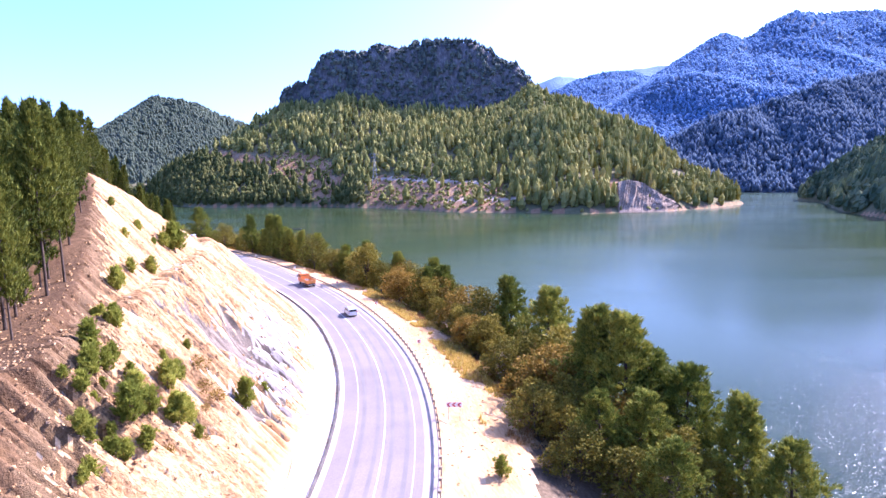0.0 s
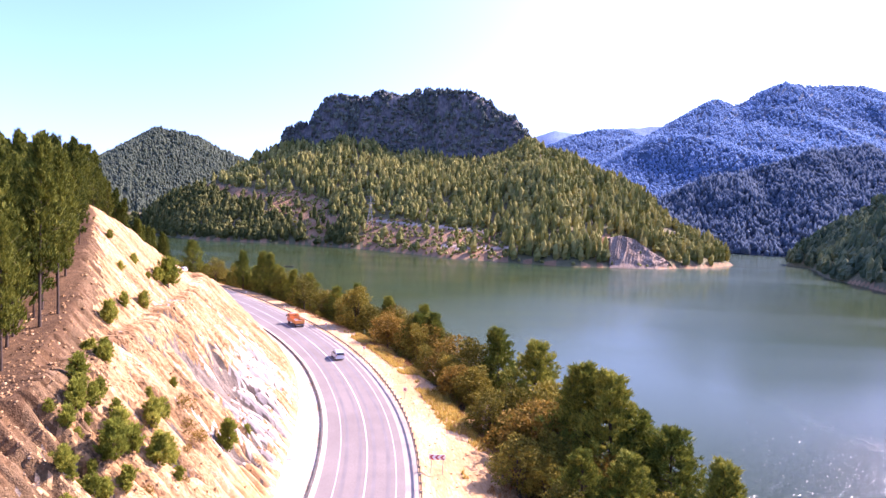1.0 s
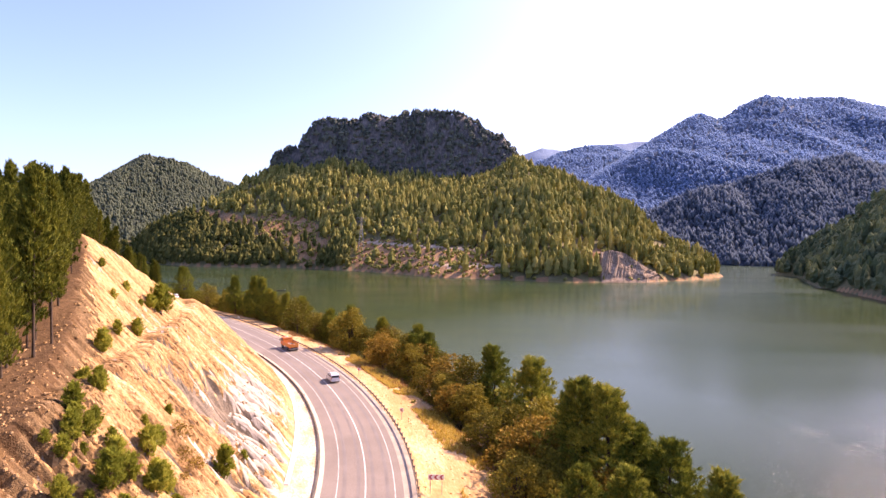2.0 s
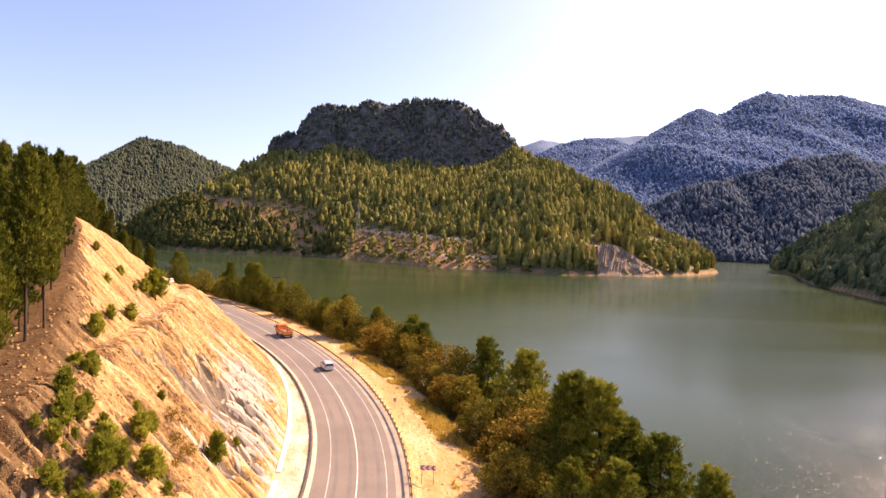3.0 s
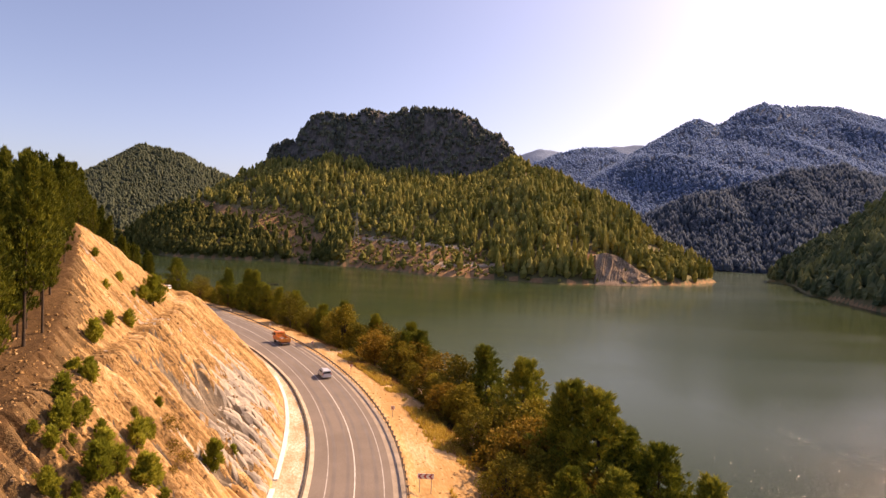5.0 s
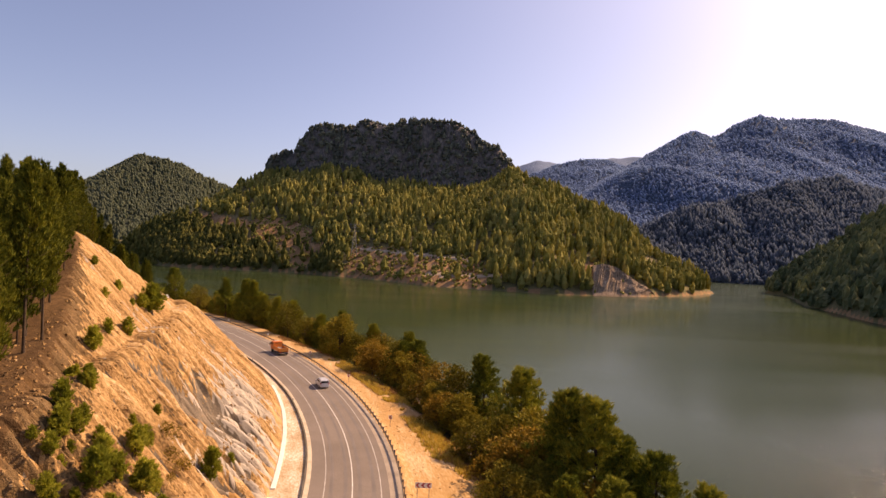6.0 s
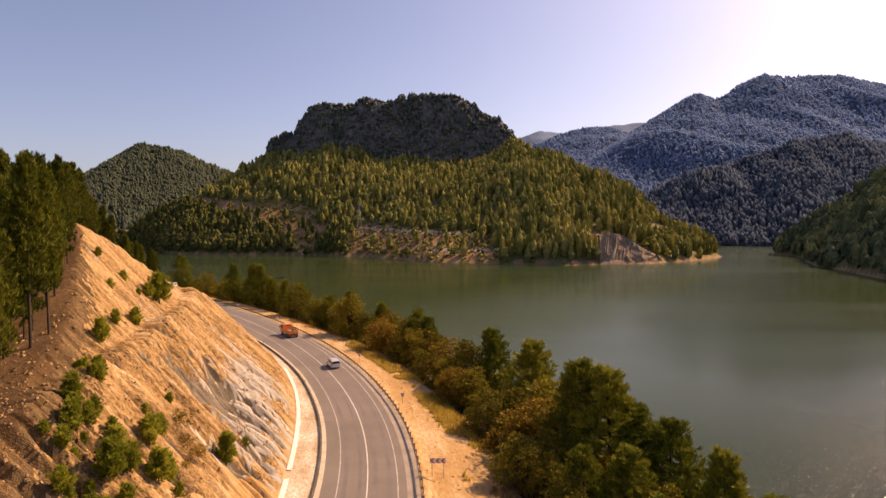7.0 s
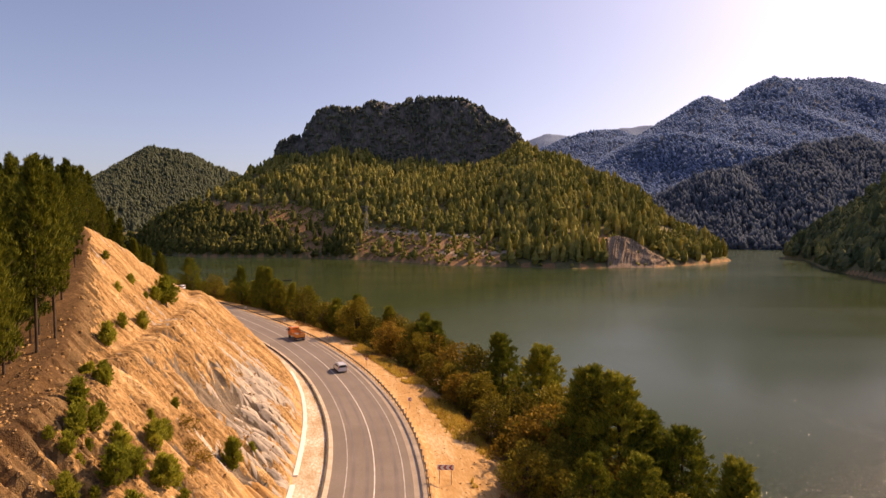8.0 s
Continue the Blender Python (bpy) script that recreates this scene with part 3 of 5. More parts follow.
tagged(arc_strip("road_shoulder", 4.05, 5.6, ROAD_Z + 0.004, ROAD_Z + 0.004, TH0, TH1, M_DUST, "dusty pale shoulder of the asphalt road", thick=0.004), category="road shoulder")
for off, w in ((-2.85, 0.24), (-1.15, 0.22), (0.55, 0.22), (2.2, 0.24)):
    wheel_track = arc_strip("wheel_track", off - w, off + w, ROAD_Z + 0.003, ROAD_Z + 0.003, TH0, TH1, M_TYRE, thick=0.003)
    tagged(wheel_track, "darker band polished by tyres").parent = road
for off, w in ((-0.35, 0.065), (-3.65, 0.06), (3.05, 0.06)):
    ln = arc_strip("lane_line", off - w, off + w, ROAD_Z + 0.006, ROAD_Z + 0.006, TH0, TH1, M_PAINT if off == -0.35 else M_PAINT_WORN, thick=0.005)
    ln.parent = road
# the kerb's dark colour paints the shade of its inner side
tagged(arc_strip("kerb", lambda t: widening(t) - 6.27, lambda t: widening(t) - 6.02, ROAD_Z + 0.20, ROAD_Z + 0.17, TH0, TH1, M_CONCRETE_DARK, "dark concrete kerb along the road, shade put into its colour", thick=0.8), category="kerb")
tagged(arc_strip("gutter", lambda t: widening(t) - 6.02, lambda t: widening(t) - 5.45, ROAD_Z + 0.03, ROAD_Z + 0.012, TH0, TH1, M_GUTTER, "pale dusty concrete gutter between kerb and asphalt", thick=0.4), category="gutter")
tagged(arc_strip("pavement", lambda t: foot(t) - 0.3, lambda t: widening(t) - 6.27, ROAD_Z - 0.08, ROAD_Z - 0.12, 0.10, TH1, M_CONCRETE, "pale dusty concrete strip behind the kerb", thick=0.3, plain=(True, False)), category="pavement")
for t0, t1 in ((0.12, 0.213), (0.223, 0.425)):
    tagged(arc_strip("drain_channel", lambda t: foot(t) + 0.05, lambda t: foot(t) + 0.62, ROAD_Z + 0.1, ROAD_Z + 0.05, t0, t1, M_CHANNEL, "white concrete drain edge at the foot of the cutting", thick=0.3, plain=(True, True)), category="drain")


def on_mesh(x, y):
    """Height of the far sheet itself, between its grid points."""
    r, a = np.hypot(x, y), np.arctan2(x, y)
    i = np.clip(np.searchsorted(rings, r) - 1, 0, len(rings) - 2)
    j = np.clip(np.searchsorted(azs, a) - 1, 0, len(azs) - 2)
    u, v = (r - rings[i]) / (rings[i + 1] - rings[i]), (a - azs[j]) / (azs[j + 1] - azs[j])
    return (FZ[i, j] * (1 - u) + FZ[i + 1, j] * u) * (1 - v) + (FZ[i, j + 1] * (1 - u) + FZ[i + 1, j + 1] * u) * v


# ---- trees ----
def mesh_from(name, verts, faces, mats, index=None, smooth_faces=False):
    me = bpy.data.meshes.new(name)
    me.from_pydata(verts, [], faces)
    for m in mats:
        me.materials.append(m)
    if smooth_faces:
        me.polygons.foreach_set("use_smooth", [True] * len(me.polygons))
    me.update()
    return me


def far_forest(name, label, mat, count, tall, wide, keep, seed, sector, band, coarse=False, soft=False):
    """One mesh of many small conifers, each a jagged two-tier crown, on the far slopes."""
    rng = np.random.default_rng(seed)
    a0, a1 = np.radians(sector)
    az = rng.uniform(a0, a1, count)
    r = np.sqrt(rng.uniform(band[0] ** 2, band[1] ** 2, count))
    x, y = r * np.sin(az), r * np.cos(az)
    z = on_mesh(x, y)
    ok = keep(x, y, z, rng)
    x, y, z = x[ok], y[ok], z[ok]
    n = len(x)
    h = tall * rng.uniform(0.55, 1.2, n) * (1 + 0.3 * value_noise(x / 40, y / 40, 7)) * (1 + 0.2 * value_noise(x / 9, y / 9, 8))
    w = wide * rng.uniform(0.7, 1.3, n)
    sides = 5
    # rings: base, waist out, waist in, upper out, tip
    prof = [(0.0, 0.8), (0.45, 1.0)] if coarse else [(0.05, 0.7), (0.36, 1.0), (0.72, 0.72)]
    V = np.zeros((n, len(prof) * sides + 1, 3))
    turn = rng.uniform(0, 6.28, n)
    for k, (hz, rad) in enumerate(prof):
        for j in range(sides):
            a = turn + j * 2 * math.pi / sides + k * 0.5
            rr = w * rad * rng.uniform(0.45, 1.3, n)
            V[:, k * sides + j] = np.stack([x + rr * np.cos(a), y + rr * np.sin(a), z + h * (hz + rng.uniform(-0.06, 0.06, n))], -1)
    V[:, -1] = np.stack([x + rng.normal(0, 0.1, n) * w, y + rng.normal(0, 0.1, n) * w, z + h], -1)
    F = []
    for k in range(len(prof) - 1):
        for j in range(sides):
            a, b = k * sides + j, k * sides + (j + 1) % sides
            F += [(a, b, b + sides), (a, b + sides, a + sides)]
    top = (len(prof) - 1) * sides
    F += [(top + j, top + (j + 1) % sides, len(prof) * sides) for j in range(sides)]
    F = np.array(F)
    per = V.shape[1]
    faces = (F[None] + (np.arange(n) * per)[:, None, None]).reshape(-1, 3)
    me = bpy.data.meshes.new(name)
    me.vertices.add(n * per)
    me.vertices.foreach_set("co", V.astype(np.float32).ravel())
    me.loops.add(faces.size)
    me.polygons.add(len(faces))
    me.loops.foreach_set("vertex_index", faces.ravel().astype(np.int32))
    me.polygons.foreach_set("loop_start", np.arange(0, faces.size, 3, dtype=np.int32))
    me.materials.append(mat)
    me.polygons.foreach_set("use_smooth", np.full(len(faces), soft))
    me.update(calc_edges=True)
    return tagged(new(name, me), label, "forest", kind="stuff")


def on_cliff(x, y, z):
    return (x < 160) & (mesa_height(x, y) > main_hill(x, y) + 4) & (z > 100) & (y < 1000)


def on_rock(x, y, z, rng):
    return on_cliff(x, y, z) & (x > -300) & (x < 150)


def on_hill(x, y, z, rng):
    g = on_mesh(x, y + 8) - z
    steep = on_cliff(x, y, z)
    bare = (dirt_patch(x, y) | cleared(x, y)) & (y < 800) & (x < 300)
    thin = 0.35 + 0.65 * smooth(-0.25, 0.1, fbm(x / 28, y / 45, 3, 93))
    p = thin * np.where(g > -2, 1.0, 0.25) * np.where(bare, 0.05, 1.0) * np.where(steep, 0.0, 1.0)
    return (z > 0.5) & (rng.uniform(0, 1, len(x)) < p)


def on_main(x, y, z, rng):
    return on_hill(x, y, z, rng) & (main_hill(x, y) > np.maximum(ridge_height(x, y, MID_HILL, 0.68), ridge_height(x, y, EAST_HILL, 0.95)) - 8)


def on_low(x, y, z, rng):
    return on_main(x, y, z, rng) & low_stand(x, y, z)


def on_upper(x, y, z, rng):
    return on_main(x, y, z, rng) & ~low_stand(x, y, z)


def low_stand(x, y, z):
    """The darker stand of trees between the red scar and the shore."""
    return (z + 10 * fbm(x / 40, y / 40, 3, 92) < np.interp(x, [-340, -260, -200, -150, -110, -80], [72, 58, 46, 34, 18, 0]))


def on_mid(x, y, z, rng):
    mid = ridge_height(x, y, MID_HILL, 0.68)
    return on_hill(x, y, z, rng) & (mid > main_hill(x, y)) & (mid > ridge_height(x, y, EAST_HILL, 0.95))


def on_east(x, y, z, rng):
    east = ridge_height(x, y, EAST_HILL, 0.95)
    return on_hill(x, y, z, rng) & (east > main_hill(x, y)) & (east >= ridge_height(x, y, MID_HILL, 0.68))


def on_range(x, y, z, rng):
    return on_hill(x, y, z, rng) & (ridge_height(x, y, MID_HILL, 0.68) < z - 25)


def on_dirt(x, y, z, rng):
    return (dirt_patch(x, y) | cleared(x, y)) & (y < 760) & (z > 1.5) & (x < 300) & ((x < 120) | (rng.uniform(0, 1, len(x)) < 0.25))


far_forest("woods_over_lake", "dense pine forest covering the hill across the lake", M_WOODS, 21000, 15, 3.3, on_upper, 3, (-34, 30), (470, 1010))
far_forest("lower_woods", "darker pine woods along the far shore below the red scar", M_WOODS_LOW, 15000, 14, 3.5, on_low, 13, (-34, -4), (470, 900))
far_forest("shore_scrub", "low olive scrub on the bare earth above the far shore", M_WOODS, 6500, 3.4, 1.9, on_dirt, 9, (-26, 22), (480, 800), True)
far_forest("mesa_scrub", "dark scrub clinging to the rock walls and flat top", M_SCRUB, 3600, 8, 3.4, on_rock, 8, (-18, 10), (850, 990), True)
far_forest("woods_left_hill", "pine forest on the distant rounded hill, haze grey put into its colour", M_WOODS_HAZY, 30000, 10, 3.1, on_hill, 4, (-40, -10), (1010, 1600), True, True)
far_forest("woods_shaded_hill", "pine forest on the hill behind the inlet, haze blue put into its colour", M_WOODS_MID_HAZE, 36000, 11, 3.3, on_mid, 5, (14, 50), (600, 1300), True, True)
far_forest("woods_east_shore", "green pine forest on the steep hill by the inlet", M_WOODS_EAST, 12000, 14, 3.6, on_east, 12, (24, 50), (310, 760))
far_forest("woods_far_range", "forest on the distant mountain range, haze blue put into its colour", M_WOODS_BLUE, 60000, 9, 3.8, on_range, 6, (8, 44), (1150, 2600), True, True)


def link_part(name, me, parent, label=""):
    ob = new(name, me)
    ob.parent = parent
    return tagged(ob, label) if label else ob


def blades(points, ways, rng, count, length, width, spread, name, mat):
    """Bursts of narrow blades (needles, leaves) at the points, fanned round the given ways."""
    n = len(points)
    p = np.repeat(points, count, 0)
    d = np.repeat(ways, count, 0) + rng.normal(0, spread, (n * count, 3))
    d /= np.linalg.norm(d, axis=1)[:, None] + 1e-9
    side = np.cross(d, rng.normal(0, 1, (n * count, 3)))
    side /= np.linalg.norm(side, axis=1)[:, None] + 1e-9
    ln = (length * rng.uniform(0.55, 1.15, n * count))[:, None]
    w = (width * rng.uniform(0.7, 1.2, n * count))[:, None]
    p = p + rng.normal(0, length * 0.18, p.shape)
    v = np.stack([p - side * w * 0.5, p + side * w * 0.5, p + d * ln], 1).reshape(-1, 3)
    me = bpy.data.meshes.new(name)
    me.vertices.add(len(v))
    me.vertices.foreach_set("co", v.astype(np.float32).ravel())
    me.loops.add(len(v))
    me.polygons.add(len(v) // 3)
    me.loops.foreach_set("vertex_index", np.arange(len(v), dtype=np.int32))
    me.polygons.foreach_set("loop_start", np.arange(0, len(v), 3, dtype=np.int32))
    me.materials.append(mat)
    me.update(calc_edges=True)
    return me


def leaves(points, ways, rng, size, name, mat):
    """Small diamond leaves of four corners, folded along the middle."""
    n = len(points)
    d = ways + rng.normal(0, 0.6, (n, 3))
    d /= np.linalg.norm(d, axis=1)[:, None] + 1e-9
    side = np.cross(d, rng.normal(0, 1, (n, 3)))
    side /= np.linalg.norm(side, axis=1)[:, None] + 1e-9
    up = np.cross(side, d)
    s = (size * rng.uniform(0.6, 1.3, n))[:, None]
    v = np.stack([points, points + d * s * 0.5 + side * s * 0.36 + up * s * 0.1, points + d * s, points + d * s * 0.5 - side * s * 0.36 + up * s * 0.1], 1).reshape(-1, 3)
    k = np.arange(n)[:, None] * 4
    f = np.concatenate([k + np.array([[0, 1, 2]]), k + np.array([[0, 2, 3]])], 1).reshape(-1, 3)
    me = bpy.data.meshes.new(name)
    me.vertices.add(len(v))
    me.vertices.foreach_set("co", v.astype(np.float32).ravel())
    me.loops.add(f.size)
    me.polygons.add(len(f))
    me.loops.foreach_set("vertex_index", f.ravel().astype(np.int32))
    me.polygons.foreach_set("loop_start", np.arange(0, f.size, 3, dtype=np.int32))
    me.materials.append(mat)
    me.update(calc_edges=True)
    return me


def tube(verts, faces, pts, radii, sides=6):
    """Adds a tapered tube through the points to the lists."""
    base = len(verts)
    for i, (p, r) in enumerate(zip(pts, radii)):
        a = pts[min(i + 1, len(pts) - 1)] - pts[max(i - 1, 0)]
        a = a.normalized()
        u = a.orthogonal().normalized()
        w = a.cross(u)
        for j in range(sides):
            t = j * 2 * math.pi / sides
            verts.append(tuple(p + (u * math.cos(t) + w * math.sin(t)) * r))
    for i in range(len(pts) - 1):
        for j in range(sides):
            k = base + i * sides
            faces.append((k + j, k + (j + 1) % sides, k + sides + (j + 1) % sides, k + sides + j))
    faces.append(tuple(base + (len(pts) - 1) * sides + j for j in range(sides)))


def pine_tree(label, seed, tall=12.0, spread=2.5, bare=0.22, limbs=42, tufts=620, mat=M_PINE, blade=0.55, name="pine_tree", taper=0.72, girth=1.0):
    """A pine: leaning tapered trunk, limbs in loose whorls, needle bursts on their outer halves."""
    rng = np.random.default_rng(seed)
    thing = new(name)
    lean = rng.normal(0, 0.03 * tall, 2)

    def stem(u):
        return Vector((lean[0] * u * u, lean[1] * u * u, tall * u))
    v, f = [], []
    tube(v, f, [stem(u) for u in (-0.04, 0.08, 0.3, 0.55, 0.8, 0.97)], [tall * girth * r for r in (0.019, 0.0145, 0.012, 0.009, 0.005, 0.001)], 8)
    pts, ways = [], []
    per = max(4, tufts // limbs)
    for i in range(limbs):
        u = bare + (0.97 - bare) * (i + rng.uniform(0, 0.9)) / limbs
        reach = spread * (1.05 - u) ** taper * min(1.0, 0.45 + 2.2 * (u - bare)) * rng.uniform(0.55, 1.15)
        a = i * 2.4 + rng.uniform(-0.5, 0.5)
        out = Vector((math.cos(a), math.sin(a), rng.uniform(0.15, 0.6)))
        p0 = stem(u)
        p1 = p0 + out * reach * 0.5 - Vector((0, 0, 0.06 * reach))
        p2 = p0 + out * reach + Vector((0, 0, 0.12 * reach))
        tube(v, f, [p0, p1, p2], [0.022 * reach, 0.014 * reach, 0.003], 4)
        side = Vector((-out.y, out.x, 0))
        plumes = [(p0.lerp(p2, 1.0), 1.0)]
        for t, s in ((0.78, 1), (0.70, -1), (0.5, 1), (0.42, -1)):
            plumes.append((p0.lerp(p2, t) + side * s * reach * rng.uniform(0.18, 0.34) + Vector((0, 0, reach * rng.uniform(-0.02, 0.12))), 0.75))
        for k in range(per):
            c, size = plumes[int(rng.integers(len(plumes)))]
            rise = rng.uniform(-0.6, 1.0)
            room = (0.062 * reach + 0.10) * size * (1.0 - 0.45 * max(rise, 0))
            jit = rng.normal(0, room, 3)
            pts.append((c.x + jit[0] + out.x * 0.10 * rise, c.y + jit[1] + out.y * 0.10 * rise, c.z + (0.45 + 0.12 * reach) * rise))
            ways.append((out.x * 0.35 + jit[0] * 1.5, out.y * 0.35 + jit[1] * 1.5, 1.0))
    for k in range(10):
        pts.append(tuple(np.array(stem(rng.uniform(0.9, 1.0))) + rng.normal(0, 0.1, 3)))
        ways.append((0, 0, 1))
    link_part("trunk", mesh_from("pine_trunk", v, f, [M_BARK], smooth_faces=True), thing, "dark scaly bark")
    link_part("crown", blades(np.array(pts), np.array(ways), rng, 14, blade, 0.10, 0.38, "pine_crown", mat), thing)
    return tagged(thing, label, "tree")


def leafy_tree(label, seed, tall=9.0, spread=2.8, lobes=16, count=2400, mat=M_OAK, size=0.34, low=0.25, name="oak_tree"):
    """A broadleaved tree or shrub: forked trunk, limbs to each lobe, leaves in uneven lobes with gaps."""
    rng = np.random.default_rng(seed)
    thing = new(name)
    v, f, pts, ways = [], [], [], []
    fork = Vector((rng.normal(0, 0.1), rng.normal(0, 0.1), tall * low))
    tube(v, f, [Vector((0, 0, -0.3)), fork * 0.5 + Vector((0.05, 0, 0)), fork], [0.03 * tall * 0.6, 0.022 * tall * 0.6, 0.018 * tall * 0.6], 7)
    for i in range(lobes):
        u = (i + 0.5) / lobes
        a, rr = i * 2.4 + rng.uniform(-0.4, 0.4), spread * math.sqrt(rng.uniform(0.03, 1))
        z = tall * (low + 0.1 + (0.9 - low) * u) * (1 - 0.12 * (rr / spread) ** 2)
        rr *= (1.15 - u) ** 0.5
        c = Vector((rr * math.cos(a), rr * math.sin(a), z - 0.1 * tall))
        rad = spread * rng.uniform(0.26, 0.46)
        tube(v, f, [fork, fork.lerp(c, 0.55) + Vector((0, 0, 0.2)), c], [0.007 * tall, 0.004 * tall, 0.006], 4)
        n = count // lobes
        w = rng.normal(0, 1, (n, 3))
        w /= np.linalg.norm(w, axis=1)[:, None]
        pts.append(np.array(c) + w * rad * rng.uniform(0.55, 1.08, (n, 1)) * (1, 1, 0.8))
        ways.append(w * 0.8 + (0, 0, 0.35))
    link_part("trunk", mesh_from("leafy_trunk", v, f, [M_BARK], smooth_faces=True), thing)
    link_part("crown", leaves(np.concatenate(pts), np.concatenate(ways), rng, size, "leafy_crown", mat), thing)
    return tagged(thing, label, "tree")


def stand(ob, x, y, scale=1.0, turn=0.0, wide=1.0, sink=0.15):
    z = float(near_land(np.array([x]), np.array([y]))[0]) - sink
    return Matrix.Translation((x, y, z)) @ Matrix.Rotation(turn, 4, "Z") @ Matrix.Diagonal((scale * wide, scale * wide, scale, 1))


def plant(kinds, x, y, tall, rng, wide=1.0):
    """Stands a copy of one of the kinds, brought to that height, on the ground."""
    ob, own = kinds[int(rng.integers(len(kinds)))]
    s = tall / own
    return copy_thing(ob, stand(ob, x, y, s, rng.uniform(0, 6.28), wide * rng.uniform(0.9, 1.12)))


# the patterns stand out of sight behind the hill, among the other trees
PINE_L, OAK_L = "olive-green pine with a slim dark trunk on the wooded slope", "olive-green broadleaved tree on the lake bank"
pines = [(pine_tree(PINE_L, 10 + i, 12.0, sp, b, 52, 560, M_PINE_SHADED, 0.42, taper=1.0, girth=0.6), 12.0) for i, (sp, b) in enumerate([(2.6, 0.22), (2.9, 0.12), (2.5, 0.28), (2.8, 0.08)])]
bank_pines = [(pine_tree("full green pine standing on the lake bank", 20 + i, 13.0, sp, b, 66, 1350, blade=0.48, taper=0.8), 13.0) for i, (sp, b) in enumerate([(4.1, 0.08), (4.8, 0.10), (3.7, 0.12)])]
oaks = [(leafy_tree(OAK_L, 30 + i, 9.0, sp, 20, 4000, size=0.27), 9.0) for i, sp in enumerate((2.9, 3.3, 2.6))]
rusts = [(leafy_tree("rust-brown autumn tree on the lake bank", 40 + i, 7.0, sp, 16, 3200, M_RUST, 0.26), 7.0) for i, sp in enumerate((2.7, 3.1))]
shrubs = [(leafy_tree("low green shrub on the bank above the lake", 50 + i, 3.0, 1.7, 9, 700, m, 0.26, 0.12, "shrub"), 3.0) for i, m in enumerate((M_OAK, M_OAK, M_RUST))]
bushes = [(pine_tree("young bright-green pine bush on the rock cutting", 60 + i, 2.4, 1.0, 0.06, 20, 170, M_BUSH, 0.34, "pine_bush"), 2.4) for i in range(3)]
dry_bushes = [(leafy_tree("dry brown bush on the rock cutting", 70, 1.6, 1.1, 8, 500, M_RUST, 0.18, 0.1, "dry_bush"), 1.6)]
HOMES = [(-100, 96), (-104, 104), (-96, 108), (-106, 114), (-98, 118), (-108, 90), (-110, 99), (-92, 100), (-94, 92), (-90, 110), (-102, 86), (-112, 108), (-97, 125), (-104, 127), (-91, 122), (-110, 120), (-99, 131), (-93, 134), (-106, 135)]
for (ob, own), (x, y) in zip(pines + bank_pines + oaks + rusts + shrubs + bushes + dry_bushes, HOMES):
    ob.matrix_basis = stand(ob, x, y)

# pine wood on the hill above the cutting
rng = np.random.default_rng(77)
wood = []
WX, WY = rng.uniform(-98, -26, 9000), rng.uniform(36, 140, 9000)
edge_x = np.interp(WY, [34.6, 37.5, 41.3, 47.5, 52.4, 60.9, 74.3], [-26.9, -27.7, -29.4, -32.4, -34.8, -39.5, -47])
free = (cut(*arc_of(WX, WY)) > natural(WX, WY) + 0.6) & ((WX < edge_x - np.interp(WY, [36, 40, 46], [5, 2.5, 1.0])) | (WY > 74))
for x, y in zip(WX[free].tolist(), WY[free].tolist()):
    if any((x - a) ** 2 + (y - b) ** 2 < (1.75 if y < 76 else 3.0) ** 2 for a, b in wood):
        continue
    if x < -0.86 * y - 2 or x > -0.505 * y and y > 84:
        continue
    wood.append((x, y))
    if len(wood) >= 285:
        break
for x, y in wood:
    # crown tops are capped by bearing to fit the camera's view of the skyline
    top = 38 + y * float(np.interp(x / y, [-0.80, -0.774, -0.715, -0.68, -0.65, -0.615, -0.58, -0.539, -0.489], [0.115, 0.115, 0.126, 0.106, 0.10, 0.062, 0.01, -0.035, -0.063]))
    room = top - float(near_land(np.array([x]), np.array([y]))[0])
    if room > 3.0:
        tagged(plant(pines, x, y, min(rng.uniform(10.5, 16.0), room * rng.uniform(0.82, 1.06)), rng, 0.85), group="pine wood on the hill")

# trees of the lake bank: x, y, height; kinds p pine, o broadleaved, r autumn
BANK = [("o", -95, 228, 11), ("p", -80, 218, 15), ("p", -70, 212, 17), ("p", -66, 207, 16.5), ("o", -76, 222, 13), ("p", -54, 194, 13), ("o", -51, 199, 13), ("o", -40, 177, 10), ("o", -38, 184, 11),
        ("o", -28, 171, 11), ("o", -20, 147, 10), ("o", -12, 146, 12), ("r", -14, 134, 8), ("r", -5, 127, 10), ("r", 1, 110, 10), ("o", 5, 103, 12), ("p", 10, 101, 14.5), ("o", 5, 95, 8),
        ("o", 10, 82, 9), ("p", 14, 88, 15), ("o", 16, 80, 13), ("p", 17, 70.5, 16), ("p", 20.5, 67, 16.5), ("o", 15, 74, 11), ("p", 23.5, 66, 14.5), ("p", 26, 62.6, 14.5), ("p", 29.7, 57.7, 14), ("p", 32.4, 53, 12.5),
        ("r", 12, 72, 10), ("o", 13, 66, 9), ("o", 9.5, 77, 6)]
BANK += [("p", -112, 245, 15.5), ("o", 11.5, 69, 5.0), ("o", 11.8, 62, 7.0), ("p", 15, 58, 9.5), ("p", 19.5, 58.5, 11), ("o", 12.5, 56, 6.5), ("o", 16.6, 53, 7.5), ("r", 18.5, 62, 9.5), ("o", 22.6, 57, 10), ("p", 19.5, 51, 9.5), ("o", 26, 57, 8)]
by_kind = {"p": bank_pines, "o": oaks, "r": rusts}
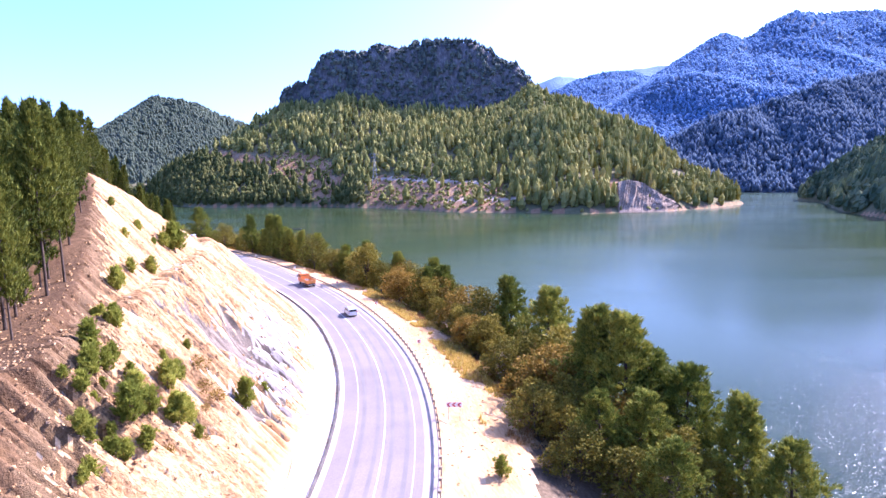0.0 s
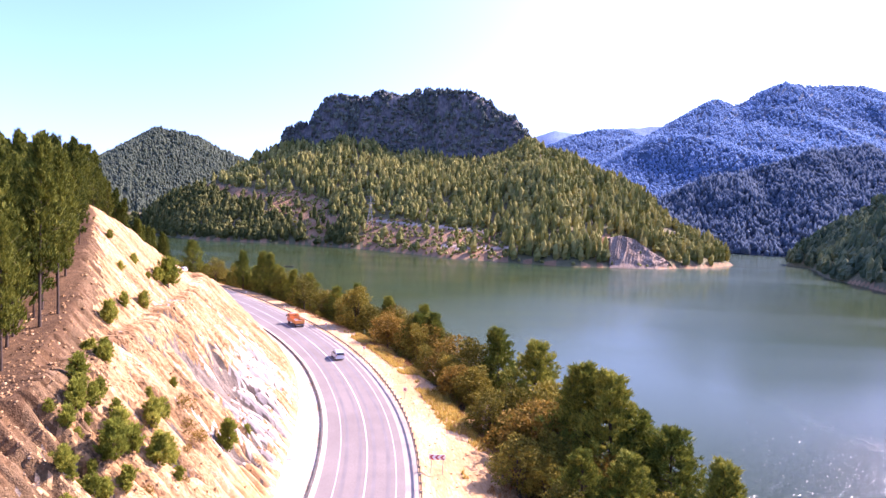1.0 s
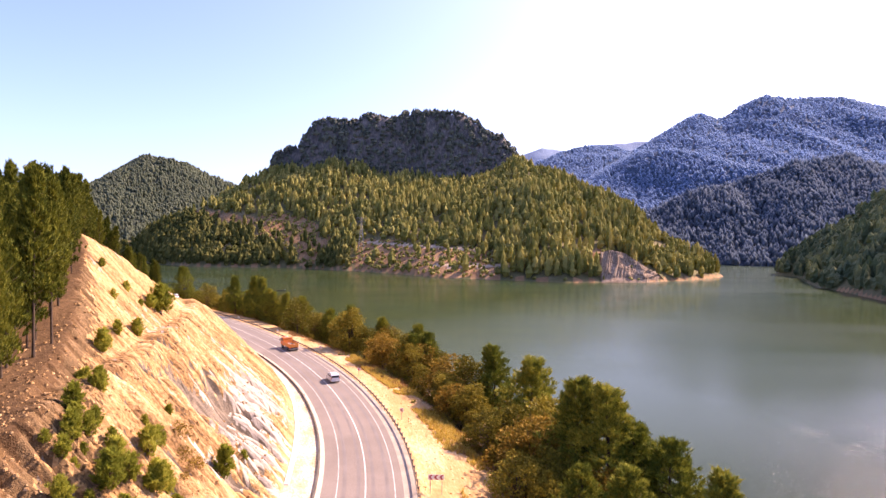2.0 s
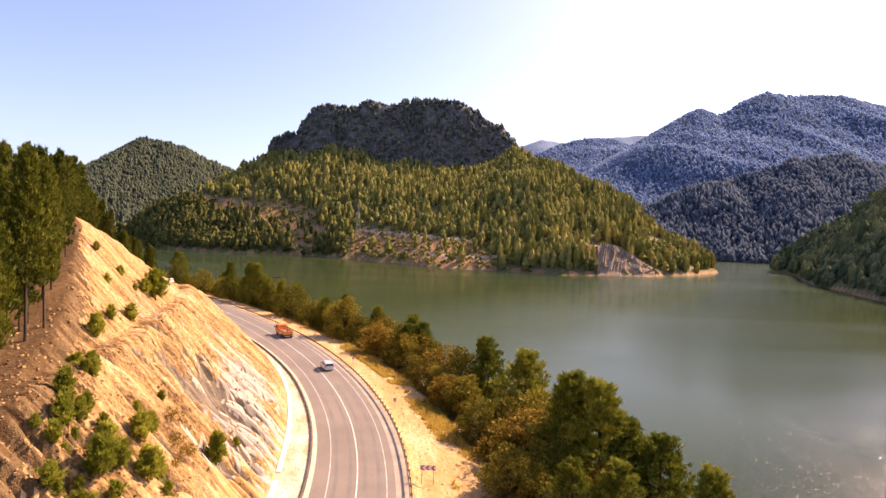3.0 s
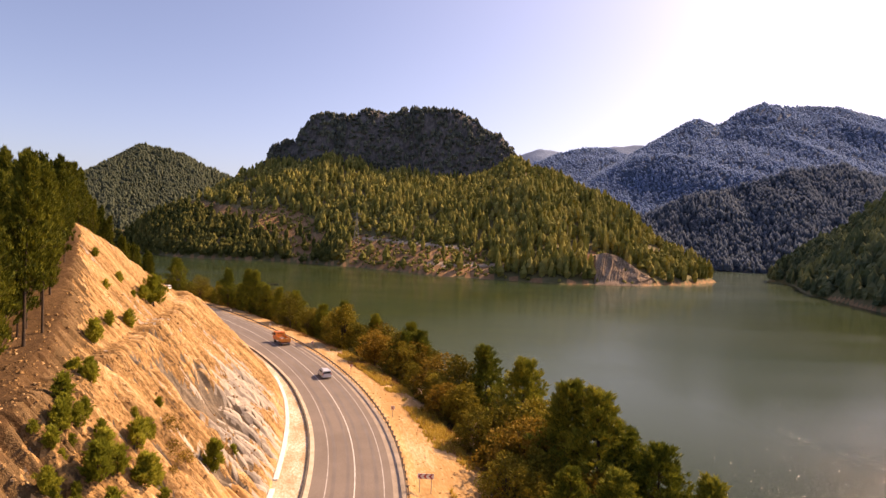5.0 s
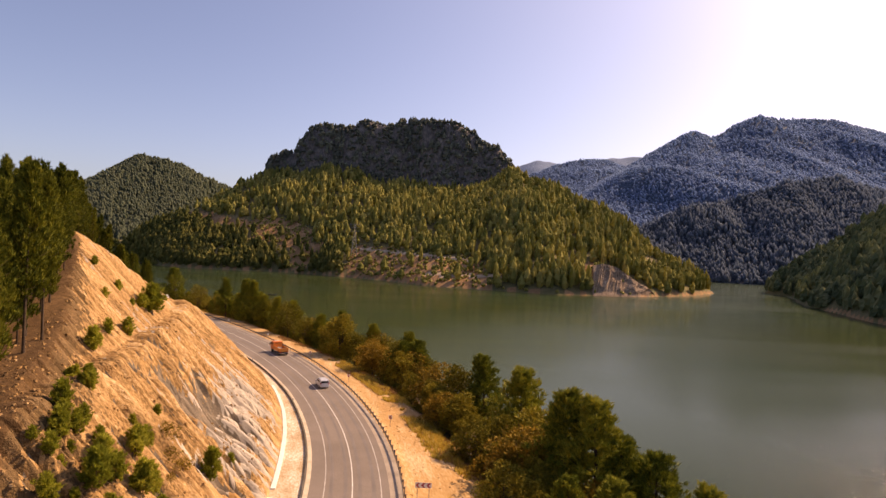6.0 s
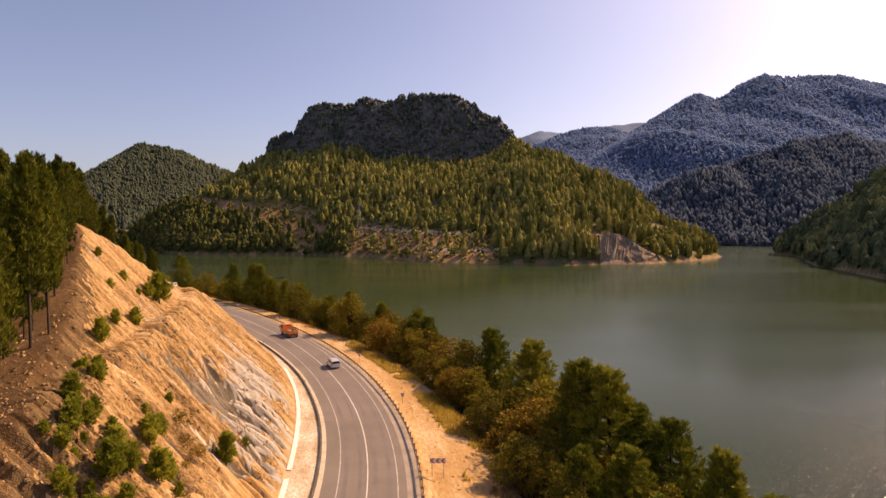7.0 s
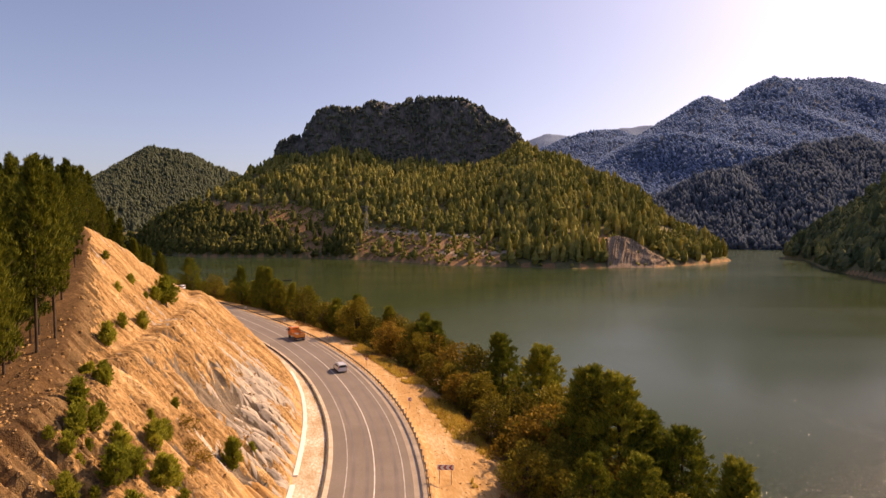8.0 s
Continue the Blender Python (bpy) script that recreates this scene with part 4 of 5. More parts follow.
for kind_of, x, y, tall in BANK:
    tagged(plant(by_kind[kind_of], x, y, tall * (1.1 if 66 < y < 130 else 1.03), rng, 1.28 if kind_of == "p" and y < 130 else 1.15), group="trees of the lake bank")
for k in range(95):
    th, o = rng.uniform(0.16, 1.12), rng.uniform(16.5, 30)
    p = on_arc(o, th)
    far = th > 0.42
    tagged(plant(bank_pines if far and rng.uniform() < 0.55 else oaks if rng.uniform() < (0.92 if far else 0.8) else rusts, p.x, p.y, rng.uniform(9.5, 14.5) if far else rng.uniform(4.5, 8.0), rng, 1.15), group="trees of the lake bank")
for k in range(110):
    th, o = rng.uniform(0.14, 1.0), rng.uniform(14.8, 26)
    p = on_arc(o, th)
    tagged(plant(shrubs, p.x, p.y, rng.uniform(1.2, 3.2), rng, 1.1), group="shrubs of the lake bank")

# bushes on the cutting: x, y, height
BUSHES = [(-21.8, 55.9, 2.6), (-26.7, 54.5, 0.9), (-24.2, 45.9, 1.9), (-24.8, 48.4, 1.7), (-24.5, 41.6, 1.9), (-23.5, 39.2, 2.3), (-23.2, 41.2, 1.8), (-22.0, 42.9, 2.1), (-33.0, 54.3, 1.4), (-28.3, 46.2, 1.3),
          (-27.4, 41.3, 1.5), (-26.5, 39.9, 1.3), (-26.3, 41.5, 1.4), (-25.5, 37.4, 1.2), (-24.5, 36.1, 1.0), (-23.8, 36.9, 1.1), (-23.2, 36.8, 1.2), (-23.8, 34.9, 1.3), (-22.8, 37.3, 1.2)]
BUSHES += [(-39.2, 66.8, 1.0), (-40.9, 72.6, 1.2), (-43.0, 70.8, 0.9), (-34.7, 59.8, 1.4), (-35.4, 65.0, 1.6), (-39.0, 77.8, 3.2), (-39.9, 78.9, 2.6), (-39.2, 75.2, 1.6), (-39.3, 73.0, 0.8), (-22.0, 62.0, 1.1), (-30.6, 47.8, 1.3), (-33.0, 54.4, 1.8), (-28.6, 46.6, 1.5), (-27.8, 41.9, 1.6), (-26.7, 39.9, 1.5), (-26.0, 38.1, 1.3), (-24.7, 35.9, 1.4), (-22.7, 46.0, 1.7)]
for x, y, tall in BUSHES:
    tagged(plant(bushes, x, y, 1.15 * tall, rng, 1.15), group="bushes on the cutting")
    if y < 50:
        tagged(plant(bushes, x + rng.uniform(-1.4, 1.4), y + rng.uniform(-1.4, 1.4), tall * rng.uniform(0.5, 0.9), rng, 1.1), group="bushes on the cutting")
for x, y, tall in ((-24.4, 51.8, 1.3), (-22.5, 50.9, 1.2), (-23.6, 51.0, 1.0), (-22.0, 47.5, 0.7), (-20.6, 44.2, 0.6), (-21.6, 40.2, 0.8)):
    tagged(plant(dry_bushes, x, y, tall, rng, 1.2), group="dry bushes on the cutting")
tagged(plant(bushes, 4.2, 52.5, 1.9, rng, 1.3), "small green bush alone on the gravel verge")


# ---- roadside ----
def box(bm, x0, x1, y0, y1, z0, z1, bevel=0.0):
    r = bmesh.ops.create_cube(bm, size=1.0)
    for v in r["verts"]:
        v.co = ((x0 + x1) / 2 + v.co.x * (x1 - x0), (y0 + y1) / 2 + v.co.y * (y1 - y0), (z0 + z1) / 2 + v.co.z * (z1 - z0))
    if bevel:
        edges = list({e for v in r["verts"] for e in v.link_edges})
        bmesh.ops.bevel(bm, geom=edges, offset=bevel, segments=2, affect="EDGES", clamp_overlap=True)


def part(name, bm, mat, parent, label=""):
    me = bpy.data.meshes.new(name)
    bmesh.ops.recalc_face_normals(bm, faces=bm.faces)
    bm.to_mesh(me)
    bm.free()
    me.materials.append(mat)
    return link_part(name, me, parent, label)


def made(fill):
    bm = bmesh.new()
    fill(bm)
    return bm


def at_arc(o, th, z, turn=0.0):
    """A pose on the road whose own y runs along the road and x outwards."""
    p, q = on_arc(o, th, z), on_arc(o, th + 0.002, z)
    along = math.atan2(-(q.x - p.x), q.y - p.y)
    return Matrix.Translation(p) @ Matrix.Rotation(along + turn, 4, "Z")


# crash barrier: corrugated beams on posts with spacer blocks
rail = tagged(new("crash_barrier"), "galvanised steel crash barrier on short posts along the bend", "barrier")
beam_bm = bmesh.new()
prof = [(0.0, 0.80), (0.06, 0.77), (0.06, 0.70), (0.0, 0.655), (0.06, 0.61), (0.06, 0.54), (0.0, 0.50)]
for y0, y1 in ((-2.0, 2.0),):
    a = [beam_bm.verts.new((-x, y0, z)) for x, z in prof] + [beam_bm.verts.new((-x + 0.012, y0, z)) for x, z in prof[::-1]]
    b = [beam_bm.verts.new((-x, y1, z)) for x, z in prof] + [beam_bm.verts.new((-x + 0.012, y1, z)) for x, z in prof[::-1]]
    for j in range(len(a)):
        k = (j + 1) % len(a)
        beam_bm.faces.new((a[j], a[k], b[k], b[j]))
    beam_bm.faces.new(a), beam_bm.faces.new(b[::-1])
beam0 = part("beam", beam_bm, M_BEAM, rail, "grey corrugated beam, darkened for the shade on its road side")
post0 = part("post", made(lambda bm: (box(bm, 0.18, 0.30, -0.05, 0.05, -0.6, 0.78, 0.008), box(bm, 0.02, 0.18, -0.045, 0.045, 0.54, 0.78, 0.006), box(bm, 0.0, 0.42, -0.06, 0.06, 0.78, 0.80))), M_RUSTY, rail)
RAIL_O = 5.5
step = 4.0 / (RADIUS + RAIL_O)
th = -0.12
first = True
while th < 1.12:
    if first:
        beam, first = beam0, False
    else:
        beam = link_part("beam", beam0.data, rail)
    beam.matrix_basis = at_arc(RAIL_O, th, ROAD_Z)
    for d in (-0.25, 0.25):
        post = post0 if th == -0.12 and d < 0 else link_part("post", post0.data, rail)
        post.matrix_basis = at_arc(RAIL_O, th + d * step, ROAD_Z)
    th += step

M_WHITE = material("white_sheet_metal", [(0.70, 0.69, 0.67), (0.80, 0.79, 0.77)], 0.5, 0.5, 8, 0)
M_RED = material("dark_red_paint", [(0.28, 0.015, 0.03), (0.38, 0.03, 0.05)], 0.3, 0.5, 8, 0)
M_GREYPOST = material("grey_post", [(0.22, 0.21, 0.20), (0.32, 0.31, 0.30)], 0.5, 0.6, 8, 0.05, 30)
M_BLACK = material("black_rubber", [(0.012, 0.012, 0.012), (0.03, 0.03, 0.03)], 0.3, 0.85, 8, 0.1, 40, local=True)
M_ORANGE = material("faded_orange_lorry_paint", [(0.58, 0.18, 0.025), (0.70, 0.27, 0.045), (0.66, 0.30, 0.08)], 1.2, 0.5, 8, 0.03, 20, local=True)
M_REDCAB = material("red_orange_cab_paint", [(0.58, 0.15, 0.03), (0.68, 0.21, 0.04)], 1.2, 0.4, 8, 0, local=True)
M_SILVER = material("silver_car_paint", [(0.60, 0.61, 0.64), (0.68, 0.69, 0.72)], 1.0, 0.3, 8, 0, metal=0.3, local=True)
M_GLASS_DARK = material("dark_car_glass", [(0.01, 0.012, 0.015), (0.02, 0.022, 0.026)], 1.0, 0.08, 8, 0)
M_LAMP_RED = material("red_lamp_lens", [(0.35, 0.01, 0.01), (0.45, 0.02, 0.02)], 0.2, 0.25, 8, 0)
M_LOAD = material("mixed_load", [(0.10, 0.07, 0.06), (0.30, 0.22, 0.18), (0.6, 0.55, 0.5)], 0.5, 0.9, 6, 0.3, 12, contrast=0.9, local=True)


def chevron(bm, x, z, w, h, y):
    """One arrow stroke pointing to -x, as a thin raised plate."""
    outline = [(x, z), (x + w * 0.55, z + h / 2), (x + w, z + h / 2), (x + w * 0.45, z), (x + w, z - h / 2), (x + w * 0.55, z - h / 2)]
    f = [bm.verts.new((px, y, pz)) for px, pz in outline]
    b = [bm.verts.new((px, y + 0.01, pz)) for px, pz in outline]
    for a, c in ((0, 1), (1, 2), (2, 3), (3, 4), (4, 5), (5, 0)):
        bm.faces.new((f[a], f[c], b[c], b[a]))
    bm.faces.new((f[0], f[1], f[2], f[3]))
    bm.faces.new((f[0], f[3], f[4], f[5]))
    bm.faces.new((b[3], b[2], b[1], b[0]))
    bm.faces.new((b[5], b[4], b[3], b[0]))


def chevron_sign(o, th, width, height, up, count, label, z):
    thing = tagged(new("chevron_sign"), label, "road sign")
    thing.matrix_basis = at_arc(o, th, z, 0.06 - th)
    for x in ((-width * 0.36, width * 0.36) if count > 1 else (0.0,)):
        part("post", made(lambda bm: box(bm, x - 0.035, x + 0.035, 0.02, 0.09, -0.4, up + height * 0.4, 0.01)), M_GREYPOST, thing, "thin grey steel post")
    panel = part("panel", made(lambda bm: box(bm, -width / 2, width / 2, -0.012, 0.018, up - height / 2, up + height / 2, 0.01)), M_WHITE, thing, "white sheet-metal panel")
    w = width / count
    for k in range(count):
        part("arrow", made(lambda bm: chevron(bm, -width / 2 + k * w + 0.06 * w, up, w * 0.86, height * 0.92, -0.026)), M_RED, panel, "dark red arrow stroke")
    return thing


def verge_z(o, th):
    p = on_arc(o, th)
    return float(near_land(np.array([p.x]), np.array([p.y]))[0])


chevron_sign(7.8, 0.204, 1.9, 0.62, 2.0, 3, "white sign with three dark red arrows behind the barrier", verge_z(7.8, 0.204))
for o, th in ((7.6, 0.309), (7.8, 0.425), (7.6, 0.53)):
    tagged(chevron_sign(o, th, 0.6, 0.6, 1.6, 1, "small sign with one dark red arrow beside the barrier", verge_z(o, th)), group="small bend signs")


def marker(o, th):
    thing = tagged(new("marker_post"), "small white reflector plate on a thin post by the barrier", "marker post", "marker posts")
    thing.matrix_basis = at_arc(o, th, verge_z(o, th), -th)
    part("post", made(lambda bm: box(bm, -0.03, 0.03, -0.03, 0.03, -0.3, 1.35, 0.008)), M_GREYPOST, thing)
    part("plate", made(lambda bm: box(bm, -0.28, 0.28, -0.05, -0.03, 0.95, 1.5, 0.05)), M_WHITE, thing, "white reflector plate")


for th in (0.655, 0.79, 0.905):
    marker(7.3, th)
for o, th in ((-6.8, 0.526), (-6.2, 0.370), (-7.8, 0.66)):
    thing = tagged(new("delineator"), "short dark delineator post on the inner kerb", "marker post", "delineators on the kerb")
    thing.matrix_basis = at_arc(o, th, ROAD_Z + 0.2)
    part("post", made(lambda bm: box(bm, -0.06, 0.06, -0.04, 0.04, -0.1, 0.75, 0.02)), M_GREYPOST, thing)
    part("band", made(lambda bm: box(bm, -0.063, 0.063, -0.043, 0.043, 0.55, 0.66, 0.005)), M_WHITE, thing, "white reflecting band")


# ---- vehicles ----
def wheel(parent, x, y, r, w, rim_mat):
    bm = bmesh.new()
    bmesh.ops.create_cone(bm, cap_ends=True, segments=20, radius1=r, radius2=r, depth=w, matrix=Matrix.Translation((x, y, r)) @ Matrix.Rotation(radians(90), 4, "Y"))
    bmesh.ops.bevel(bm, geom=[e for e in bm.edges if abs(e.verts[0].co.x - e.verts[1].co.x) < 1e-4], offset=0.05, segments=2, affect="EDGES")
    t = part("wheel", bm, M_BLACK, parent, "black rubber tyre")
    bm = bmesh.new()
    bmesh.ops.create_cone(bm, cap_ends=True, segments=16, radius1=r * 0.55, radius2=r * 0.5, depth=w + 0.03, matrix=Matrix.Translation((x, y, r)) @ Matrix.Rotation(radians(90), 4, "Y"))
    part("rim", bm, rim_mat, t, "steel rim")


def lorry(o, th):
    """Orange open lorry seen from behind; its own +y is ahead."""
    t = tagged(new("lorry"), "faded orange lorry with an open loaded bed on the road", "truck")
    t.matrix_basis = at_arc(o, th, ROAD_Z + 0.01)
    part("chassis", made(lambda bm: (box(bm, -0.45, -0.3, -3.4, 3.3, 0.65, 0.9), box(bm, 0.3, 0.45, -3.4, 3.3, 0.65, 0.9), box(bm, -0.9, 0.9, -2.6, -2.0, 0.5, 0.75))), M_BLACK, t)
    bed = part("bed_floor", made(lambda bm: box(bm, -1.2, 1.2, -3.6, 1.0, 0.95, 1.10, 0.02)), M_ORANGE, t)
    for x in (-1.2, 1.14):
        part("side_board", made(lambda bm: (box(bm, x, x + 0.06, -3.6, 1.0, 1.1, 1.85, 0.015), *[box(bm, x - 0.03, x + 0.09, yy, yy + 0.08, 0.98, 1.88) for yy in (-3.5, -2.0, -0.5, 0.85)])), M_ORANGE, t)
    part("tailgate", made(lambda bm: (box(bm, -1.2, 1.2, -3.68, -3.60, 1.0, 1.85, 0.015), *[box(bm, xx, xx + 0.07, -3.72, -3.67, 1.0, 1.85) for xx in (-1.1, -0.4, 0.33, 1.03)])), M_ORANGE, t)
    part("headboard", made(lambda bm: (box(bm, -1.2, 1.2, 0.95, 1.03, 1.1, 2.35, 0.015), *[box(bm, xx, xx + 0.08, 0.9, 1.05, 2.35, 2.75, 0.01) for xx in (-1.1, 1.02)], box(bm, -1.15, 1.15, 0.93, 1.01, 2.66, 2.75, 0.01))), M_ORANGE, t)
    bm = bmesh.new()
    for v, f in (((-1.18, 1.15, 1.0), (-1.18, 3.45, 1.0)),):
        side = [(1.15, 0.75), (3.45, 0.75), (3.5, 1.7), (3.2, 2.65), (2.9, 2.78), (1.3, 2.78), (1.15, 2.6)]
        l = [bm.verts.new((-1.18 + 0.06 * (z > 1.8), y, z)) for y, z in side]
        r = [bm.verts.new((1.18 - 0.06 * (z > 1.8), y, z)) for y, z in side]
        for j in range(len(side)):
            k = (j + 1) % len(side)
            bm.faces.new((l[j], l[k], r[k], r[j]))
        bm.faces.new(l[::-1]), bm.faces.new(r)
    bmesh.ops.bevel(bm, geom=list(bm.edges), offset=0.05, segments=2, affect="EDGES")
    cab = part("cab", bm, M_REDCAB, t, "red-orange painted cab")
    part("rear_window", made(lambda bm: box(bm, -0.7, 0.7, 1.12, 1.16, 1.9, 2.45, 0.01)), M_GLASS_DARK, cab, "dark cab glass")
    for x in (-1.19, 1.15):
        part("side_window", made(lambda bm: box(bm, x, x + 0.04, 1.9, 3.0, 1.8, 2.45, 0.01)), M_GLASS_DARK, cab, "dark cab glass")
    part("windscreen", made(lambda bm: box(bm, -1.0, 1.0, 3.36, 3.42, 1.75, 2.4, 0.01)), M_GLASS_DARK, cab, "dark cab glass")
    part("roof_beacon", made(lambda bm: box(bm, -0.5, 0.5, 2.0, 2.2, 2.78, 2.9, 0.03)), M_WHITE, cab, "pale roof lamp bar")
    for s in (-1, 1):
        part("mirror", made(lambda bm: (box(bm, s * 1.45 - 0.12, s * 1.45 + 0.12, 3.05, 3.13, 1.85, 2.3, 0.02), box(bm, min(s * 1.15, s * 1.4), max(s * 1.15, s * 1.4), 3.07, 3.10, 2.22, 2.26))), M_BLACK, cab, "black wing mirror")
        part("tail_lamp", made(lambda bm: box(bm, s * 0.95 - 0.16, s * 0.95 + 0.16, -3.76, -3.68, 0.78, 0.92, 0.01)), M_LAMP_RED, t, "red tail lamp")
        part("mudguard", made(lambda bm: box(bm, s * 0.95 - 0.28, s * 0.95 + 0.28, -2.9, -2.86, 0.35, 0.95)), M_BLACK, t, "black rubber flap")
    part("bumper", made(lambda bm: box(bm, -1.15, 1.15, -3.72, -3.62, 0.55, 0.72, 0.02)), M_GREYPOST, t, "grey steel bumper")
    rng = random.Random(4)
    for k in range(7):
        x, y, s = rng.uniform(-0.8, 0.8), rng.uniform(-3.0, 0.5), rng.uniform(0.25, 0.5)
        part("load_sack", made(lambda bm: box(bm, x - s, x + s * 0.6, y - s, y + s, 1.1, 1.15 + rng.uniform(0.25, 0.65), 0.12)), M_LOAD if k % 3 else M_WHITE, bed, "mixed sacks and debris")
    for x in (-0.98, 0.98):
        for y in (2.4, -1.9, -2.95):
            wheel(t, x, y, 0.5, 0.34, M_GREYPOST)


def minivan(pose_of, paint, name, label):
    """A minivan; its own +y is ahead."""
    t = tagged(new(name), label, "car")
    t.matrix_basis = pose_of
    bm = bmesh.new()
    side = [(-2.15, 0.35), (2.15, 0.35), (2.2, 0.85), (1.25, 1.05), (0.55, 1.62), (0.2, 1.74), (-1.75, 1.76), (-2.05, 1.6), (-2.18, 1.0)]
    l = [bm.verts.new((-0.9 + 0.14 * max(0, z - 1.0), y, z)) for y, z in side]
    r = [bm.verts.new((0.9 - 0.14 * max(0, z - 1.0), y, z)) for y, z in side]
    for j in range(len(side)):
        k = (j + 1) % len(side)
        bm.faces.new((l[j], l[k], r[k], r[j]))
    bm.faces.new(l[::-1]), bm.faces.new(r)
    bmesh.ops.bevel(bm, geom=list(bm.edges), offset=0.06, segments=2, affect="EDGES")
    body = part("body", bm, paint, t)
    part("rear_window", made(lambda bm: box(bm, -0.72, 0.72, -2.17, -2.08, 1.08, 1.52, 0.02)), M_GLASS_DARK, body, "dark tinted glass")
    bm = bmesh.new()
    q = [bm.verts.new(c) for c in ((-0.78, 1.22, 1.09), (0.78, 1.22, 1.09), (0.72, 0.6, 1.60), (-0.72, 0.6, 1.60))]
    q2 = [bm.verts.new(v.co + Vector((0, 0.03, 0.03))) for v in q]
    bm.faces.new(q[::-1]), bm.faces.new(q2)
    for j in range(4):
        bm.faces.new((q[j], q[(j + 1) % 4], q2[(j + 1) % 4], q2[j]))
    part("windscreen", bm, M_GLASS_DARK, body, "dark tinted glass")
    for s in (-1, 1):
        part("side_window", made(lambda bm: box(bm, s * 0.86 - 0.015, s * 0.86 + 0.015, -1.7, 0.55, 1.12, 1.5, 0.01)), M_GLASS_DARK, body, "dark tinted glass")
        part("tail_lamp", made(lambda bm: box(bm, s * 0.8 - 0.07, s * 0.8 + 0.07, -2.21, -2.12, 0.85, 1.25, 0.02)), M_LAMP_RED, body, "red tail lamp")
        part("mirror", made(lambda bm: box(bm, s * 1.0 - 0.1, s * 1.0 + 0.1, 0.85, 0.97, 1.0, 1.17, 0.03)), paint, body)
        part("roof_rail", made(lambda bm: box(bm, s * 0.66 - 0.02, s * 0.66 + 0.02, -1.6, 0.1, 1.77, 1.81, 0.008)), M_GREYPOST, body)
        for y in (1.35, -1.35):
            wheel(t, s * 0.82, y, 0.32, 0.2, paint)
    part("bumper", made(lambda bm: box(bm, -0.88, 0.88, -2.27, -2.12, 0.38, 0.6, 0.04)), paint, body)
    part("plate", made(lambda bm: box(bm, -0.26, 0.26, -2.215, -2.19, 0.72, 0.84, 0.005)), M_WHITE, body, "blank white plate")


lorry(1.75, 0.556)
minivan(at_arc(1.3, 0.412, ROAD_Z + 0.01), M_SILVER, "minivan", "silver minivan with dark rear glass on the road behind the lorry")
_z = float(near_land(np.array([-114.0]), np.array([239.0]))[0])
minivan(Matrix.Translation((-114, 239, _z - 0.05)) @ Matrix.Rotation(1.2, 4, "Z"), M_WHITE, "parked_car", "white car parked beside the far road, on ground raised to fit the view")


# ---- far shore: pylon, boat ----
def pylon(x, y, tall):
    t = tagged(new("power_pylon"), "grey steel lattice power pylon on the far shore", "pylon")
    t.matrix_basis = Matrix.Translation((x, y, float(far_land(np.array([x]), np.array([y]))[0]) - 0.5))

    def bar(bm, a, b, r):
        v, f = [], []
        tube(v, f, [Vector(a), Vector(b)], [r, r], 4)
        vs = [bm.verts.new(c) for c in v]
        for q in f:
            bm.faces.new([vs[i] for i in q])

    def half(z):
        return 3.4 - 2.6 * min(1, z / (tall * 0.72))
    for sx, sy in ((-1, -1), (1, -1), (1, 1), (-1, 1)):
        part("leg", made(lambda bm: (bar(bm, (sx * 3.4, sy * 3.4, 0), (sx * 0.8, sy * 0.8, tall * 0.72), 0.22), bar(bm, (sx * 0.8, sy * 0.8, tall * 0.72), (sx * 0.5, sy * 0.5, tall), 0.18))), M_STEEL, t)

    def lattice(bm):
        zs = [0, 0.16, 0.31, 0.44, 0.55, 0.64, 0.72, 0.82, 0.91, 1.0]
        for a, b in zip(zs, zs[1:]):
            ha, hb = half(a * tall), half(b * tall)
            for s in (-1, 1):
                bar(bm, (-ha, s * ha, a * tall), (hb, s * hb, b * tall), 0.10)
                bar(bm, (ha, s * ha, a * tall), (-hb, s * hb, b * tall), 0.10)
                bar(bm, (s * ha, -ha, a * tall), (s * hb, hb, b * tall), 0.10)
    part("bracing", made(lattice), M_STEEL, t)
    for z, w in ((0.76, 4.6), (0.87, 4.0), (0.97, 6.0)):
        part("cross_arm", made(lambda bm: (bar(bm, (-w, 0, z * tall), (w, 0, z * tall), 0.2), bar(bm, (-w, 0, z * tall), (0, 0, (z + 0.05) * tall), 0.12), bar(bm, (w, 0, z * tall), (0, 0, (z + 0.05) * tall), 0.12))), M_STEEL, t)


pylon(-93.0, 648.0, 37.0)

boat = tagged(new("boat"), "small dark rowing boat on the lake", "boat")
boat.matrix_basis = Matrix.Translation((-110.0, 385.0, 0.0)) @ Matrix.Rotation(radians(8), 4, "Z")


def hull(bm):
    rows = []
    for i in range(9):
        u = i / 8 * 2 - 1
        w = 0.75 * (1 - u * u * 0.85) ** 0.5
        rows.append([bm.verts.new((u * 3.0, s * w * k, z + 0.18 * u * u)) for s, k, z in ((-1, 1, 0.55), (-1, 0.6, -0.1), (1, 0.6, -0.1), (1, 1, 0.55), (1, 0.9, 0.5), (1, 0.5, 0.05), (-1, 0.5, 0.05), (-1, 0.9, 0.5))])
    for a, b in zip(rows, rows[1:]):
        for j in range(8):
            bm.faces.new((a[j], a[(j + 1) % 8], b[(j + 1) % 8], b[j]))
    bm.faces.new(rows[0]), bm.faces.new(rows[-1][::-1])


part("hull", made(hull), M_CONCRETE_DARK, boat)
